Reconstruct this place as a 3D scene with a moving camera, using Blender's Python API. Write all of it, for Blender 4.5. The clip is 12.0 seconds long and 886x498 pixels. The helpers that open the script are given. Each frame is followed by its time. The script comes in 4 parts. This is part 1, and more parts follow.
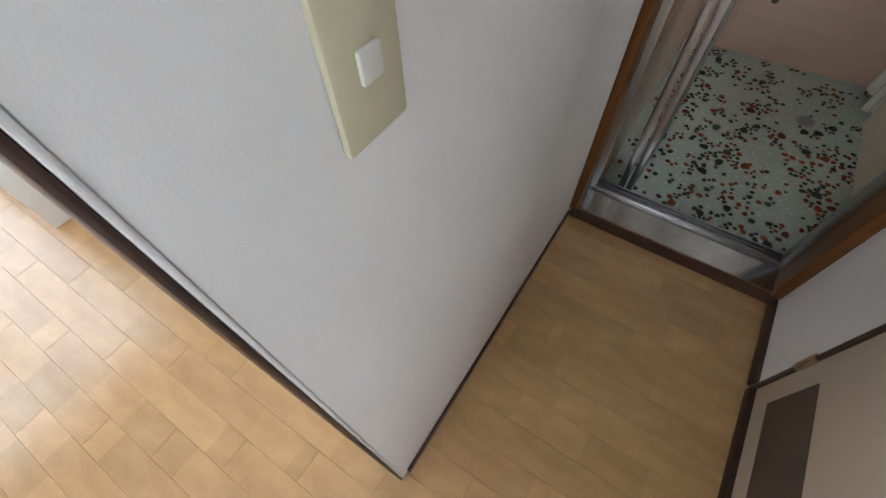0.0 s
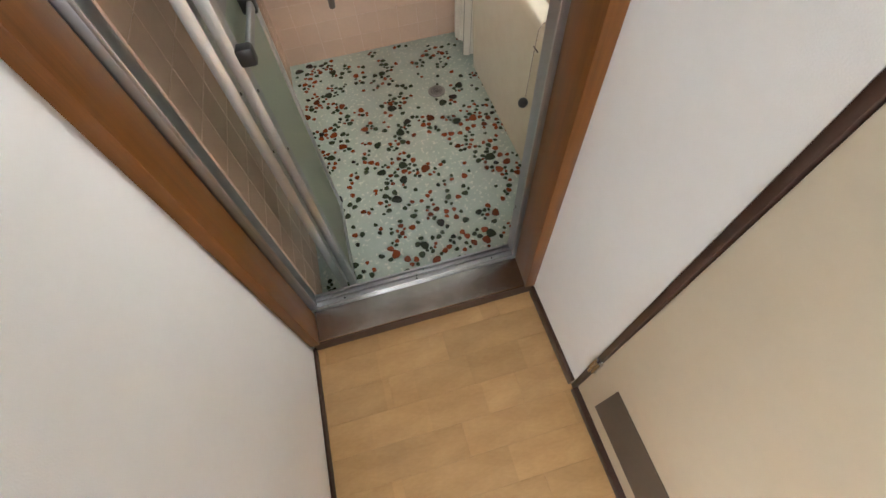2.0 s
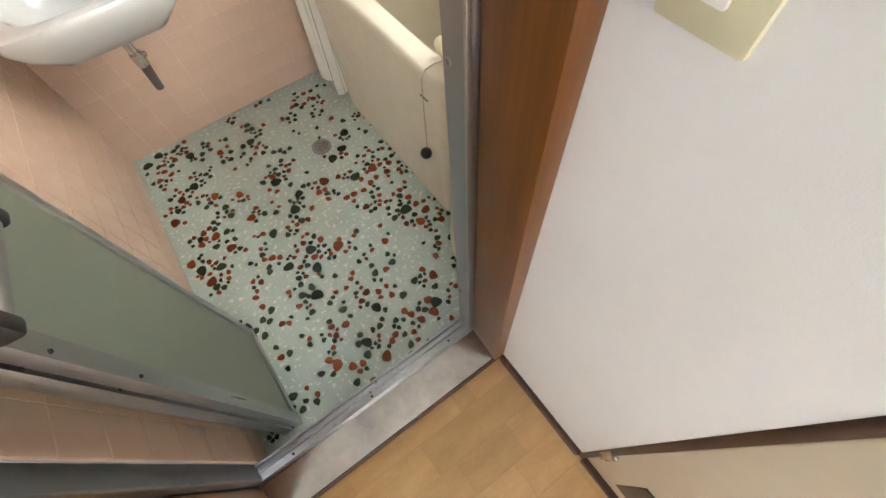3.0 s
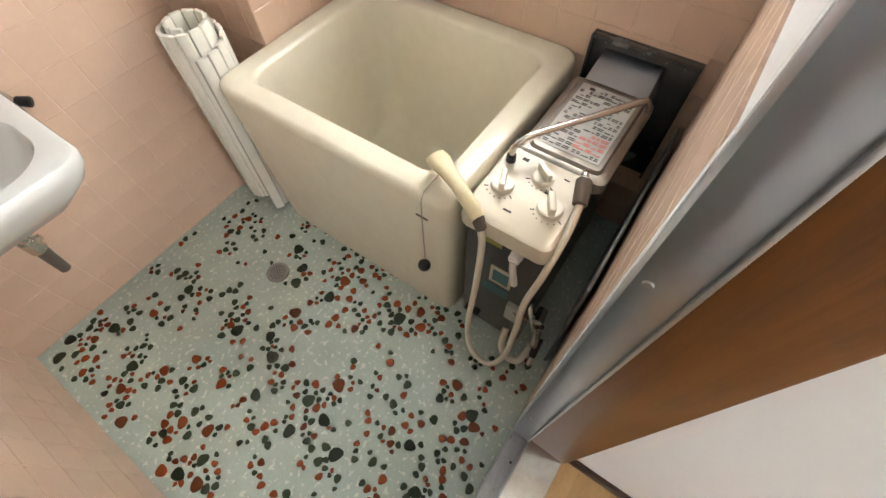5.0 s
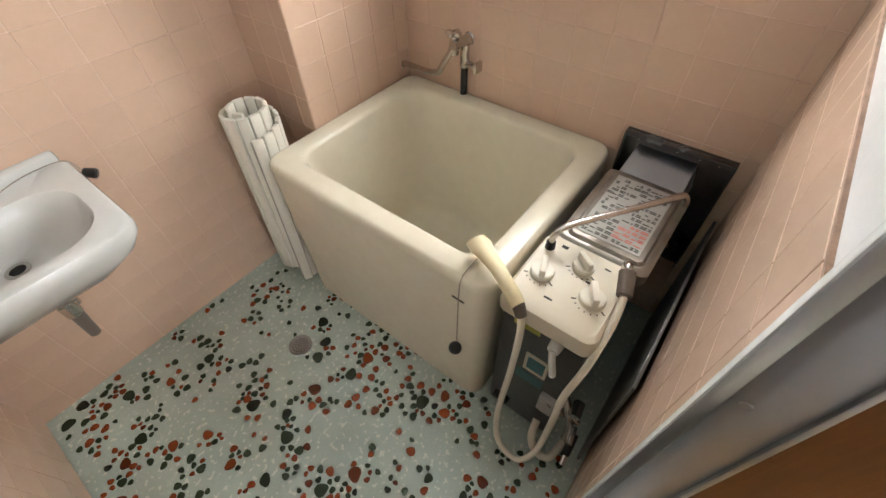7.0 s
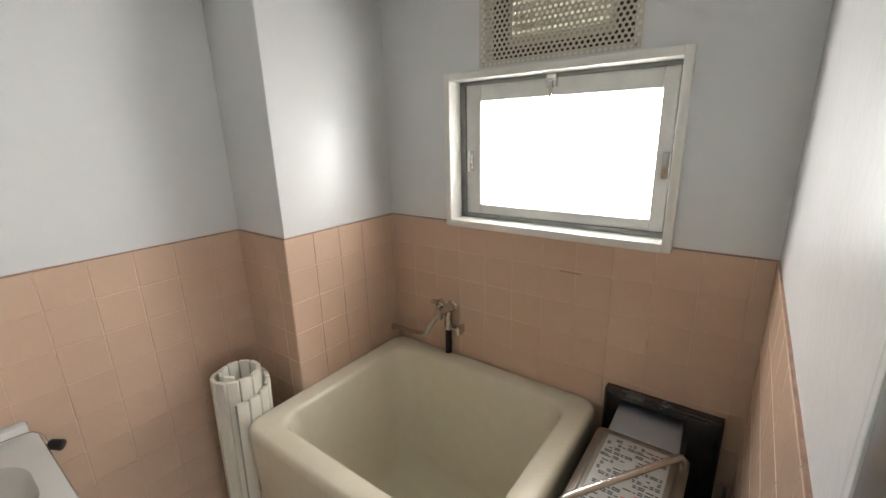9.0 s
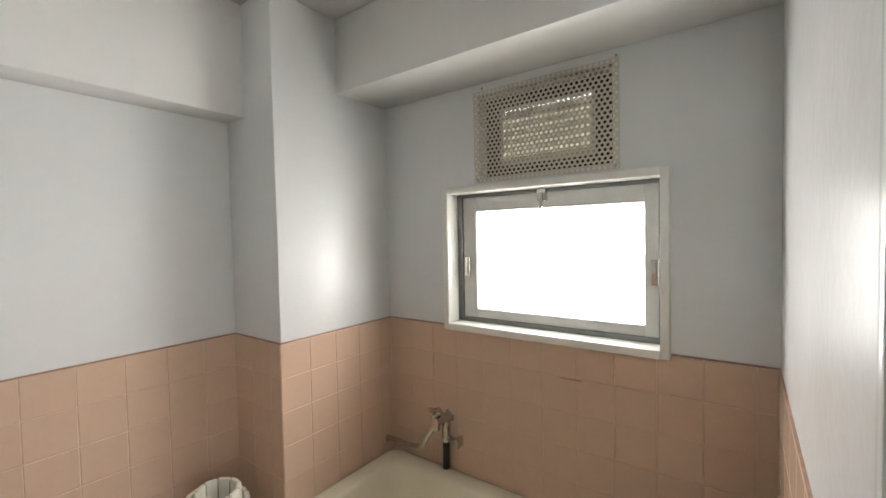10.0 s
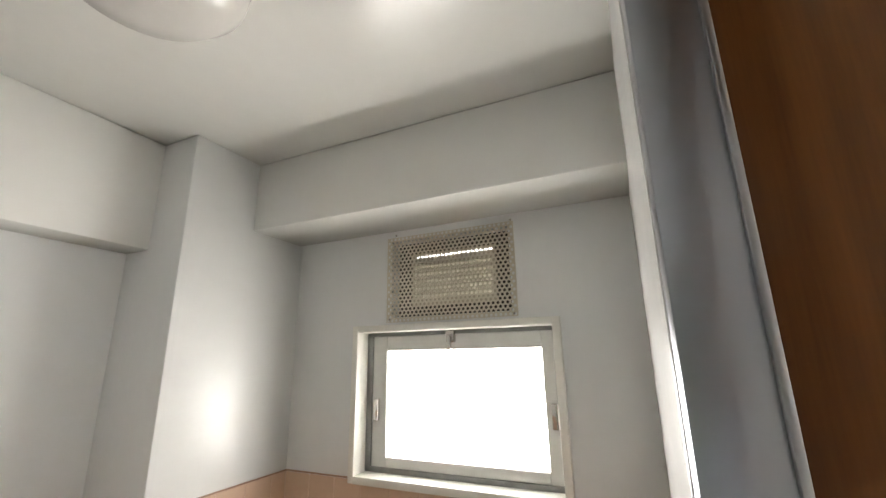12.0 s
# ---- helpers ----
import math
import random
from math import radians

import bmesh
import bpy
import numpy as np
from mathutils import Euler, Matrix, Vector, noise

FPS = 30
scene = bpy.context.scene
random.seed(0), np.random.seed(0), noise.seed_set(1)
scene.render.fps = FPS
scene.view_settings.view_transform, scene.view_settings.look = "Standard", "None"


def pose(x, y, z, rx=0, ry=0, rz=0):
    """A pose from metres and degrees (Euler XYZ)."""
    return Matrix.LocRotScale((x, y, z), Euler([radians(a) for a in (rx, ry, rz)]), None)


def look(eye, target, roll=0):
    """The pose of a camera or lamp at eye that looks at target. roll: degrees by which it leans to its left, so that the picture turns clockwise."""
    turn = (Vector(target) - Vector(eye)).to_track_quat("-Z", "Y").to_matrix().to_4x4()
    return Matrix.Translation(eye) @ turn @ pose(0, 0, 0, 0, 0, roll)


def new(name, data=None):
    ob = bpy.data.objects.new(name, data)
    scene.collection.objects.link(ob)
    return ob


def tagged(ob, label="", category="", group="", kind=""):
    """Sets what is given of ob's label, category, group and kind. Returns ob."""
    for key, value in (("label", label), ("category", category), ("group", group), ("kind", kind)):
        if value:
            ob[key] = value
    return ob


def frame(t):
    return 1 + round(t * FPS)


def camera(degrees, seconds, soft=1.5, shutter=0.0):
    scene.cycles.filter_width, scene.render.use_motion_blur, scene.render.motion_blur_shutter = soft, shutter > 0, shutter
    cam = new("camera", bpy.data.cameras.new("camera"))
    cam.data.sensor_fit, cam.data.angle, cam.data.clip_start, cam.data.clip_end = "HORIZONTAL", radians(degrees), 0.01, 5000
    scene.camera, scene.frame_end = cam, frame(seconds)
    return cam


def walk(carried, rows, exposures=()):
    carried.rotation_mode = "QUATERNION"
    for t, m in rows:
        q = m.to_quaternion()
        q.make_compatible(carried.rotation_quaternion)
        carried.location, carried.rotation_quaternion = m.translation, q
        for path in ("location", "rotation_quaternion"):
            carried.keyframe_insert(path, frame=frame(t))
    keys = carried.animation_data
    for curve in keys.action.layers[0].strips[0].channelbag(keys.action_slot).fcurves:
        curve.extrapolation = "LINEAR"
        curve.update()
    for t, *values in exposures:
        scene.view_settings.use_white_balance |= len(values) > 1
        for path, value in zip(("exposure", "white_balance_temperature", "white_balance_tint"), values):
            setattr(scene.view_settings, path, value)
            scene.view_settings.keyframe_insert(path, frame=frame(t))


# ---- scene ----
cam = camera(93.7, 12.0)
PATH = [
    (0, (-0.615, -1.207, 1.423), (-1.2535, -0.3055, -0.244), -2.5),
    (0.5, (-0.636, -1.1025, 1.4125), (-1.0175, -0.062, -0.2525), -2.1),
    (1, (-0.5925, -0.9265, 1.436), (-0.763, 0.135, -0.2505), -3.8),
    (1.5, (-0.5045, -0.7485, 1.4335), (-0.4645, 0.294, -0.2725), -3.65),
    (2, (-0.429, -0.5485, 1.4205), (-0.232, 0.443, -0.3055), -5.1),
    (2.5, (-0.365, -0.3635, 1.4015), (-0.022, 0.5545, -0.3415), -5.9),
    (3, (-0.2765, -0.1925, 1.3735), (0.183, 0.6185, -0.396), -7.1),
    (3.2, (-0.249, -0.1385, 1.371), (0.251, 0.6305, -0.406), -7.25),
    (4.8, (-0.283, 0.17, 1.395), (0.542, 0.775, -0.324), -2.0),
    (5, (-0.283, 0.197, 1.392), (0.546, 0.823, -0.317), -2.8),
    (5.5, (-0.297, 0.245, 1.393), (0.529, 0.908, -0.304), -3.1),
    (6, (-0.298, 0.267, 1.394), (0.548, 0.954, -0.284), -2.2),
    (6.5, (-0.297, 0.268, 1.397), (0.608, 1.014, -0.223), -1.9),
    (6.7, (-0.297, 0.265, 1.397), (0.649, 1.045, -0.183), -1.9),
    (8.3, (-0.3, 0.248, 1.448), (1.106, 1.321, 0.513), -1.8),
    (8.5, (-0.3, 0.242, 1.447), (1.155, 1.346, 0.633), -1.7),
    (9, (-0.304, 0.234, 1.458), (1.24, 1.384, 0.917), -1.5),
    (9.5, (-0.314, 0.234, 1.47), (1.282, 1.398, 1.156), -1.4),
    (10, (-0.32, 0.221, 1.476), (1.295, 1.398, 1.406), -1.2),
    (10.5, (-0.329, 0.215, 1.492), (1.299, 1.372, 1.592), -1.1),
    (11, (-0.333, 0.206, 1.503), (1.307, 1.32, 1.77), -0.9),
    (11.5, (-0.338, 0.197, 1.511), (1.335, 1.211, 1.927), -0.7),
    (12, (-0.352, 0.182, 1.528), (1.41, 0.981, 2.033), -0.9),
]
EXPOSURES = [(0, -0.9, 5950, 10), (0.5, -0.36, 6250, 10), (1.0, -0.05, 6500, 10), (1.5, 0.3, 6550, 10), (2.0, 0.5, 6450, 10), (2.5, 0.68, 6450, 10), (3.0, 0.8, 6450, 10),
             (5.0, 0.78, 6450, 10), (6.5, 0.64, 6400, 10), (8.5, -0.14, 6500, 10), (10.0, -0.18, 6550, 10), (12.0, -0.08, 6800, 10)]
walk(cam, [(t, look(eye, target, roll)) for t, eye, target, roll in PATH], EXPOSURES)

# ---- world and lights ----
world = bpy.data.worlds.new("sky")
scene.world = world
world.use_nodes = True
wn = world.node_tree.nodes
sky = wn.new("ShaderNodeTexSky")
sky.sky_type, sky.sun_disc = "NISHITA", False
sky.sun_elevation, sky.sun_rotation = radians(42), radians(200)
world.node_tree.links.new(sky.outputs[0], wn["Background"].inputs[0])
wn["Background"].inputs[1].default_value = 0.12


def area_lamp(name, m, w, h, watts, colour):
    data = bpy.data.lights.new(name, "AREA")
    data.shape, data.size, data.size_y, data.energy, data.color = "RECTANGLE", w, h, watts, colour
    ob = new(name, data)
    ob.matrix_world = m
    return ob


# daylight in the bathroom window and in the room's balcony window
area_lamp("bath_window_daylight", look((0.985, 0.73, 1.39), (0.0, 0.73, 1.40)), 0.56, 0.36, 7.2, (1.0, 0.975, 0.93))
area_lamp("room_window_daylight", look((-3.68, -2.1, 1.15), (-1.0, -2.1, 1.0)), 1.5, 1.85, 42, (0.80, 0.92, 1.0))
# added fill from the unseen south side, to brighten the passage
area_lamp("south_fill_light", look((-1.0, -3.38, 1.45), (-0.8, -1.0, 1.1)), 1.4, 1.0, 2.5, (0.95, 0.97, 1.0))

# ---- materials ----
def mat(name, base, rough=0.5, metal=0.0, var=0.06, scale=8.0, bump=0.0, bscale=120.0, spec=0.5, second=None, island=0.0, coat=0.0, streak=None, obj_var=0.0):
    """Noise-mottled surface: var is the colour swing at a large scale, with finer grain and relief."""
    m = bpy.data.materials.new(name)
    m.use_nodes = True
    n, l = m.node_tree.nodes, m.node_tree.links
    b = n["Principled BSDF"]
    co = n.new("ShaderNodeTexCoord")
    mp = n.new("ShaderNodeMapping")
    if streak:
        mp.inputs["Scale"].default_value = streak
    l.new(co.outputs["Object"], mp.inputs[0])
    big = n.new("ShaderNodeTexNoise")
    big.inputs["Scale"].default_value, big.inputs["Detail"].default_value = scale, 6
    fine = n.new("ShaderNodeTexNoise")
    fine.inputs["Scale"].default_value, fine.inputs["Detail"].default_value = scale * 9, 4
    for t in (big, fine):
        l.new(mp.outputs[0], t.inputs[0])
    mixv = n.new("ShaderNodeMath")
    mixv.operation = "MULTIPLY_ADD"
    l.new(fine.outputs[0], mixv.inputs[0])
    mixv.inputs[1].default_value = 0.4
    l.new(big.outputs[0], mixv.inputs[2])
    ramp = n.new("ShaderNodeValToRGB")
    c2 = second or [c * (1 - 2.2 * var) for c in base]
    ramp.color_ramp.elements[0].position, ramp.color_ramp.elements[1].position = 0.25, 1.0
    ramp.color_ramp.elements[0].color = (*c2, 1)
    ramp.color_ramp.elements[1].color = (*[min(1, c * (1 + var)) for c in base], 1)
    l.new(mixv.outputs[0], ramp.inputs[0])
    out = ramp.outputs[0]
    if island or obj_var:
        hs = n.new("ShaderNodeHueSaturation")
        rnd = n.new("ShaderNodeNewGeometry").outputs["Random Per Island"] if island else n.new("ShaderNodeObjectInfo").outputs["Random"]
        mr = n.new("ShaderNodeMapRange")
        k = island or obj_var
        mr.inputs["To Min"].default_value, mr.inputs["To Max"].default_value = 1 - k, 1 + k
        l.new(rnd, mr.inputs[0])
        l.new(mr.outputs[0], hs.inputs["Value"])
        l.new(out, hs.inputs["Color"])
        out = hs.outputs[0]
    l.new(out, b.inputs["Base Color"])
    rr = n.new("ShaderNodeMapRange")
    rr.inputs["To Min"].default_value, rr.inputs["To Max"].default_value = max(0.02, rough * 0.8), min(1, rough * 1.2)
    l.new(big.outputs[0], rr.inputs[0])
    l.new(rr.outputs[0], b.inputs["Roughness"])
    b.inputs["Metallic"].default_value = metal
    b.inputs["Specular IOR Level"].default_value = spec
    b.inputs["Coat Weight"].default_value = coat
    b.inputs["Coat Roughness"].default_value = max(0.2, rough)
    if bump:
        t = n.new("ShaderNodeTexNoise")
        t.inputs["Scale"].default_value, t.inputs["Detail"].default_value = bscale, 5
        l.new(co.outputs["Object"], t.inputs[0])
        bp = n.new("ShaderNodeBump")
        bp.inputs["Strength"].default_value, bp.inputs["Distance"].default_value = bump, 0.004
        l.new(t.outputs[0], bp.inputs["Height"])
        l.new(bp.outputs[0], b.inputs["Normal"])
    return m


def glass_mat(name, colour, rough, trans=1.0):
    m = bpy.data.materials.new(name)
    m.use_nodes = True
    b = m.node_tree.nodes["Principled BSDF"]
    b.inputs["Base Color"].default_value = (*colour, 1)
    b.inputs["Roughness"].default_value = rough
    b.inputs["Transmission Weight"].default_value = trans
    b.inputs["IOR"].default_value = 1.45
    return m


def glow_mat(name, colour, power):
    m = bpy.data.materials.new(name)
    m.use_nodes = True
    b = m.node_tree.nodes["Principled BSDF"]
    b.inputs["Base Color"].default_value = (*colour, 1)
    b.inputs["Emission Color"].default_value = (*colour, 1)
    b.inputs["Emission Strength"].default_value = power
    return m


M_PAINT = mat("gloss_white_paint", (0.745, 0.755, 0.755), 0.25, var=0.02, scale=3, bump=0.16, bscale=45, spec=0.3)
M_CEIL = mat("ceiling_paint", (0.77, 0.77, 0.75), 0.22, var=0.02, scale=3, bump=0.08, bscale=30, spec=0.3)
M_PAPER = mat("vinyl_wallpaper", (0.82, 0.81, 0.80), 0.6, var=0.02, scale=5, bump=0.12, bscale=420)
M_TILE = mat("pink_glazed_tile", (0.665, 0.472, 0.352), 0.20, var=0.035, scale=6, bump=0.03, bscale=22, coat=0.2, obj_var=0.008)
M_GROUT = mat("tile_grout", (0.71, 0.53, 0.415), 0.8, var=0.12, scale=30, bump=0.3)
M_WOOD = mat("orange_brown_varnished_wood", (0.168, 0.062, 0.014), 0.34, var=0.10, scale=5, second=(0.078, 0.028, 0.007), streak=(9, 9, 0.45), bump=0.02, spec=0.28)
M_DARK = mat("dark_brown_wood", (0.055, 0.026, 0.018), 0.42, var=0.2, scale=20, streak=(4, 4, 1), bump=0.06)
M_PLANK = mat("beech_laminate_plank", (0.53, 0.33, 0.15), 0.20, var=0.07, scale=6, second=(0.38, 0.215, 0.088), streak=(1.0, 2.6, 1.0), obj_var=0.04)


def block_print(m):
    """Printed blocks of differing tint along each plank."""
    n, l = m.node_tree.nodes, m.node_tree.links
    b = n["Principled BSDF"]
    src = b.inputs["Base Color"].links[0].from_socket
    sep = n.new("ShaderNodeSeparateXYZ")
    l.new(n.new("ShaderNodeTexCoord").outputs["Object"], sep.inputs[0])
    rnd = n.new("ShaderNodeObjectInfo").outputs["Random"]
    cell = n.new("ShaderNodeMath")
    cell.operation = "MULTIPLY_ADD"
    l.new(sep.outputs["X"], cell.inputs[0])
    cell.inputs[1].default_value = 5.3
    l.new(rnd, cell.inputs[2])
    flo = n.new("ShaderNodeMath")
    flo.operation = "FLOOR"
    l.new(cell.outputs[0], flo.inputs[0])
    seed = n.new("ShaderNodeMath")
    seed.operation = "MULTIPLY_ADD"
    l.new(rnd, seed.inputs[0])
    seed.inputs[1].default_value = 91.7
    l.new(flo.outputs[0], seed.inputs[2])
    wn_ = n.new("ShaderNodeTexWhiteNoise")
    wn_.noise_dimensions = "1D"
    l.new(seed.outputs[0], wn_.inputs["W"])
    mr = n.new("ShaderNodeMapRange")
    mr.inputs["To Min"].default_value, mr.inputs["To Max"].default_value = 0.90, 1.07
    l.new(wn_.outputs["Value"], mr.inputs[0])
    hs = n.new("ShaderNodeHueSaturation")
    l.new(mr.outputs[0], hs.inputs["Value"])
    l.new(src, hs.inputs["Color"])
    l.new(hs.outputs[0], b.inputs["Base Color"])


block_print(M_PLANK)
M_SUB = mat("plank_joint", (0.46, 0.28, 0.13), 0.7, var=0.1)
M_DOOR = mat("cream_door_face", (0.70, 0.61, 0.47), 0.5, var=0.03, scale=3, bump=0.05, bscale=200)
M_PLATE = mat("ivory_plastic", (0.66, 0.62, 0.43), 0.38, var=0.03, scale=20)
M_ROCKER = mat("white_plastic", (0.80, 0.79, 0.74), 0.35, var=0.02, scale=20)
M_ALU = mat("brushed_aluminium", (0.50, 0.51, 0.53), 0.30, 1.0, var=0.06, scale=14, streak=(5, 5, 0.4))
M_STILE = mat("anodised_blue_grey_aluminium", (0.40, 0.42, 0.46), 0.32, 1.0, var=0.01, scale=30)
M_STEEL = mat("worn_stainless_steel", (0.55, 0.53, 0.50), 0.15, 1.0, var=0.2, scale=7, bump=0.10, bscale=18)
M_CHROME = mat("dull_chrome", (0.62, 0.60, 0.57), 0.18, 1.0, var=0.12, scale=40)
M_GREYM = mat("grey_brown_metal_strip", (0.14, 0.115, 0.095), 0.5, 0.3, var=0.08)
M_BLACK = mat("black_plastic", (0.015, 0.015, 0.016), 0.35, var=0.2)
M_TUB = mat("cream_enamel_tub", (0.80, 0.745, 0.60), 0.22, var=0.01, scale=22, second=(0.75, 0.69, 0.54))
M_CHINA = mat("white_vitreous_china", (0.72, 0.73, 0.71), 0.12, var=0.02, scale=6, coat=0.4)
M_SLAT = mat("ivory_plastic_slat", (0.80, 0.77, 0.68), 0.42, var=0.05, scale=9, obj_var=0.03)
M_SLATJ = mat("grey_slat_hinge", (0.42, 0.40, 0.34), 0.6, var=0.1)
M_CASE = mat("dark_grey_enamel", (0.085, 0.09, 0.088), 0.38, 0.2, var=0.15, scale=9, second=(0.05, 0.05, 0.05))
M_BLKMET = mat("black_stained_metal", (0.13, 0.135, 0.145), 0.26, 0.7, var=0.4, scale=9, second=(0.025, 0.025, 0.027))
M_SOOT = mat("sooty_flaking_metal", (0.20, 0.19, 0.18), 0.5, 0.2, var=0.5, scale=16, second=(0.006, 0.006, 0.006), bump=0.7, bscale=35)
M_PANEL = mat("cream_control_plastic", (0.68, 0.61, 0.475), 0.40, var=0.03, scale=10)
M_YELL = mat("yellowed_shower_plastic", (0.76, 0.66, 0.42), 0.35, var=0.05, scale=14)
M_HOSE = mat("cream_hose_rubber", (0.76, 0.70, 0.58), 0.42, var=0.05, scale=20)
M_LABEL = mat("label_foil", (0.50, 0.50, 0.47), 0.5, 0.0, var=0.05, scale=30)
M_INK = mat("black_print", (0.03, 0.03, 0.03), 0.6)
M_RED = mat("red_print", (0.75, 0.16, 0.13), 0.6)
M_YLAB = mat("yellow_sticker", (0.42, 0.38, 0.06), 0.5)
M_TEAL = mat("teal_sticker", (0.05, 0.16, 0.17), 0.4)
M_LIDM = mat("grey_metal_lid", (0.30, 0.27, 0.235), 0.33, 0.8, var=0.12, scale=18)
M_VENT = mat("ivory_perforated_metal", (0.62, 0.57, 0.47), 0.5, 0.0, var=0.06, scale=10)
M_FROST = mat("frosted_green_grey_acrylic", (0.24, 0.26, 0.21), 0.32, var=0.06, scale=6, bump=0.12, bscale=350)
M_STONEG = mat("dark_green_pebble", (0.026, 0.040, 0.020), 0.16, var=0.25, scale=60, obj_var=0.55, spec=0.5)
M_STONER = mat("brick_red_pebble", (0.20, 0.045, 0.012), 0.16, var=0.2, scale=60, obj_var=0.45, spec=0.5)
M_LOUV = mat("beige_louvre", (0.42, 0.39, 0.31), 0.6, var=0.1)
# near-black colour stands for the shade behind the vent holes
M_DUCT = mat("shade_dark_duct_board", (0.035, 0.03, 0.025), 0.8, var=0.2)
# dark grey track, its colour also carries the shadow lines round the sash
M_TRACK = mat("shade_dark_track_aluminium", (0.26, 0.265, 0.26), 0.45, 0.3, var=0.12, scale=25)
M_WINALU = mat("dull_window_aluminium", (0.62, 0.62, 0.60), 0.4, 0.1, var=0.06, scale=14)
M_DRAIN = mat("dull_drain_steel", (0.30, 0.29, 0.27), 0.45, 0.5, var=0.1, scale=40)
M_KNOB = mat("cream_knob_plastic", (0.74, 0.69, 0.57), 0.4, var=0.03, scale=20)
M_LAMP = mat("milk_glass_shade", (0.64, 0.63, 0.61), 0.2, var=0.02)
M_PANE = glass_mat("frosted_window_glass", (0.97, 0.98, 0.98), 0.25)
M_CLEAR = glass_mat("clear_window_glass", (1, 1, 1), 0.0)
M_OUT = glow_mat("bright_outside", (0.98, 0.99, 1.0), 7.0)


def floor_mat():
    """Pale sea-green pebble mosaic with whitish joints."""
    m = mat("sea_green_mosaic", (0.46, 0.535, 0.475), 0.18, var=0.08, scale=9, coat=0.25)
    n, l = m.node_tree.nodes, m.node_tree.links
    b = n["Principled BSDF"]
    src = b.inputs["Base Color"].links[0].from_socket
    co = n.new("ShaderNodeTexCoord")
    v = n.new("ShaderNodeTexVoronoi")
    v.feature = "DISTANCE_TO_EDGE"
    v.inputs["Scale"].default_value = 55
    l.new(co.outputs["Object"], v.inputs[0])
    no = n.new("ShaderNodeTexNoise")
    no.inputs["Scale"].default_value = 62
    no.inputs["Detail"].default_value = 1
    l.new(co.outputs["Object"], no.inputs[0])
    sm = n.new("ShaderNodeMapRange")
    sm.inputs["From Min"].default_value, sm.inputs["From Max"].default_value = 0.42, 0.16
    l.new(v.outputs["Distance"], sm.inputs[0])
    sp = n.new("ShaderNodeMapRange")
    sp.inputs["From Min"].default_value, sp.inputs["From Max"].default_value = 0.60, 0.66
    l.new(no.outputs[0], sp.inputs[0])
    mul = n.new("ShaderNodeMath")
    mul.operation = "MULTIPLY"
    l.new(sm.outputs[0], mul.inputs[0])
    l.new(sp.outputs[0], mul.inputs[1])
    mx = n.new("ShaderNodeMix")
    mx.data_type = "RGBA"
    l.new(mul.outputs[0], mx.inputs[0])
    l.new(src, mx.inputs[6])
    mx.inputs[7].default_value = (0.66, 0.69, 0.60, 1)
    l.new(mx.outputs[2], b.inputs["Base Color"])
    bp = n.new("ShaderNodeBump")
    bp.inputs["Strength"].default_value, bp.inputs["Distance"].default_value = 0.3, 0.002
    l.new(v.outputs["Distance"], bp.inputs["Height"])
    l.new(bp.outputs[0], b.inputs["Normal"])
    return m


M_MOSAIC = floor_mat()


def let_light_through(m, colour, share):
    """Mixes a translucent share into a surface."""
    n, l = m.node_tree.nodes, m.node_tree.links
    tr = n.new("ShaderNodeBsdfTranslucent")
    tr.inputs[0].default_value = (*colour, 1)
    mx = n.new("ShaderNodeMixShader")
    mx.inputs[0].default_value = share
    l.new(n["Principled BSDF"].outputs[0], mx.inputs[1])
    l.new(tr.outputs[0], mx.inputs[2])
    l.new(mx.outputs[0], n["Material Output"].inputs[0])


let_light_through(M_FROST, (0.80, 0.85, 0.76), 0.55)


# ---- mesh helpers ----
def boxes(*specs, bevel=0.0):
    """One bmesh of boxes (x0, x1, y0, y1, z0, z1)."""
    bm = bmesh.new()
    for x0, x1, y0, y1, z0, z1 in specs:
        m = Matrix.LocRotScale(((x0 + x1) / 2, (y0 + y1) / 2, (z0 + z1) / 2), None, (x1 - x0, y1 - y0, z1 - z0))
        bmesh.ops.create_cube(bm, size=1, matrix=m)
    if bevel:
        bmesh.ops.bevel(bm, geom=bm.edges[:], offset=bevel, segments=2, profile=0.5, affect="EDGES", clamp_overlap=True)
    return bm


def cyl(a, b, r, r2=None, seg=20, bevel=0.0):
    bm = bmesh.new()
    a, b = Vector(a), Vector(b)
    d = b - a
    m = Matrix.Translation((a + b) / 2) @ d.to_track_quat("Z", "Y").to_matrix().to_4x4()
    bmesh.ops.create_cone(bm, cap_ends=True, segments=seg, radius1=r, radius2=r if r2 is None else r2, depth=d.length, matrix=m)
    if bevel:
        bmesh.ops.bevel(bm, geom=[e for e in bm.edges if len(e.link_faces) == 2 and e.calc_face_angle(0) > 0.8], offset=bevel, segments=2, affect="EDGES")
    return bm


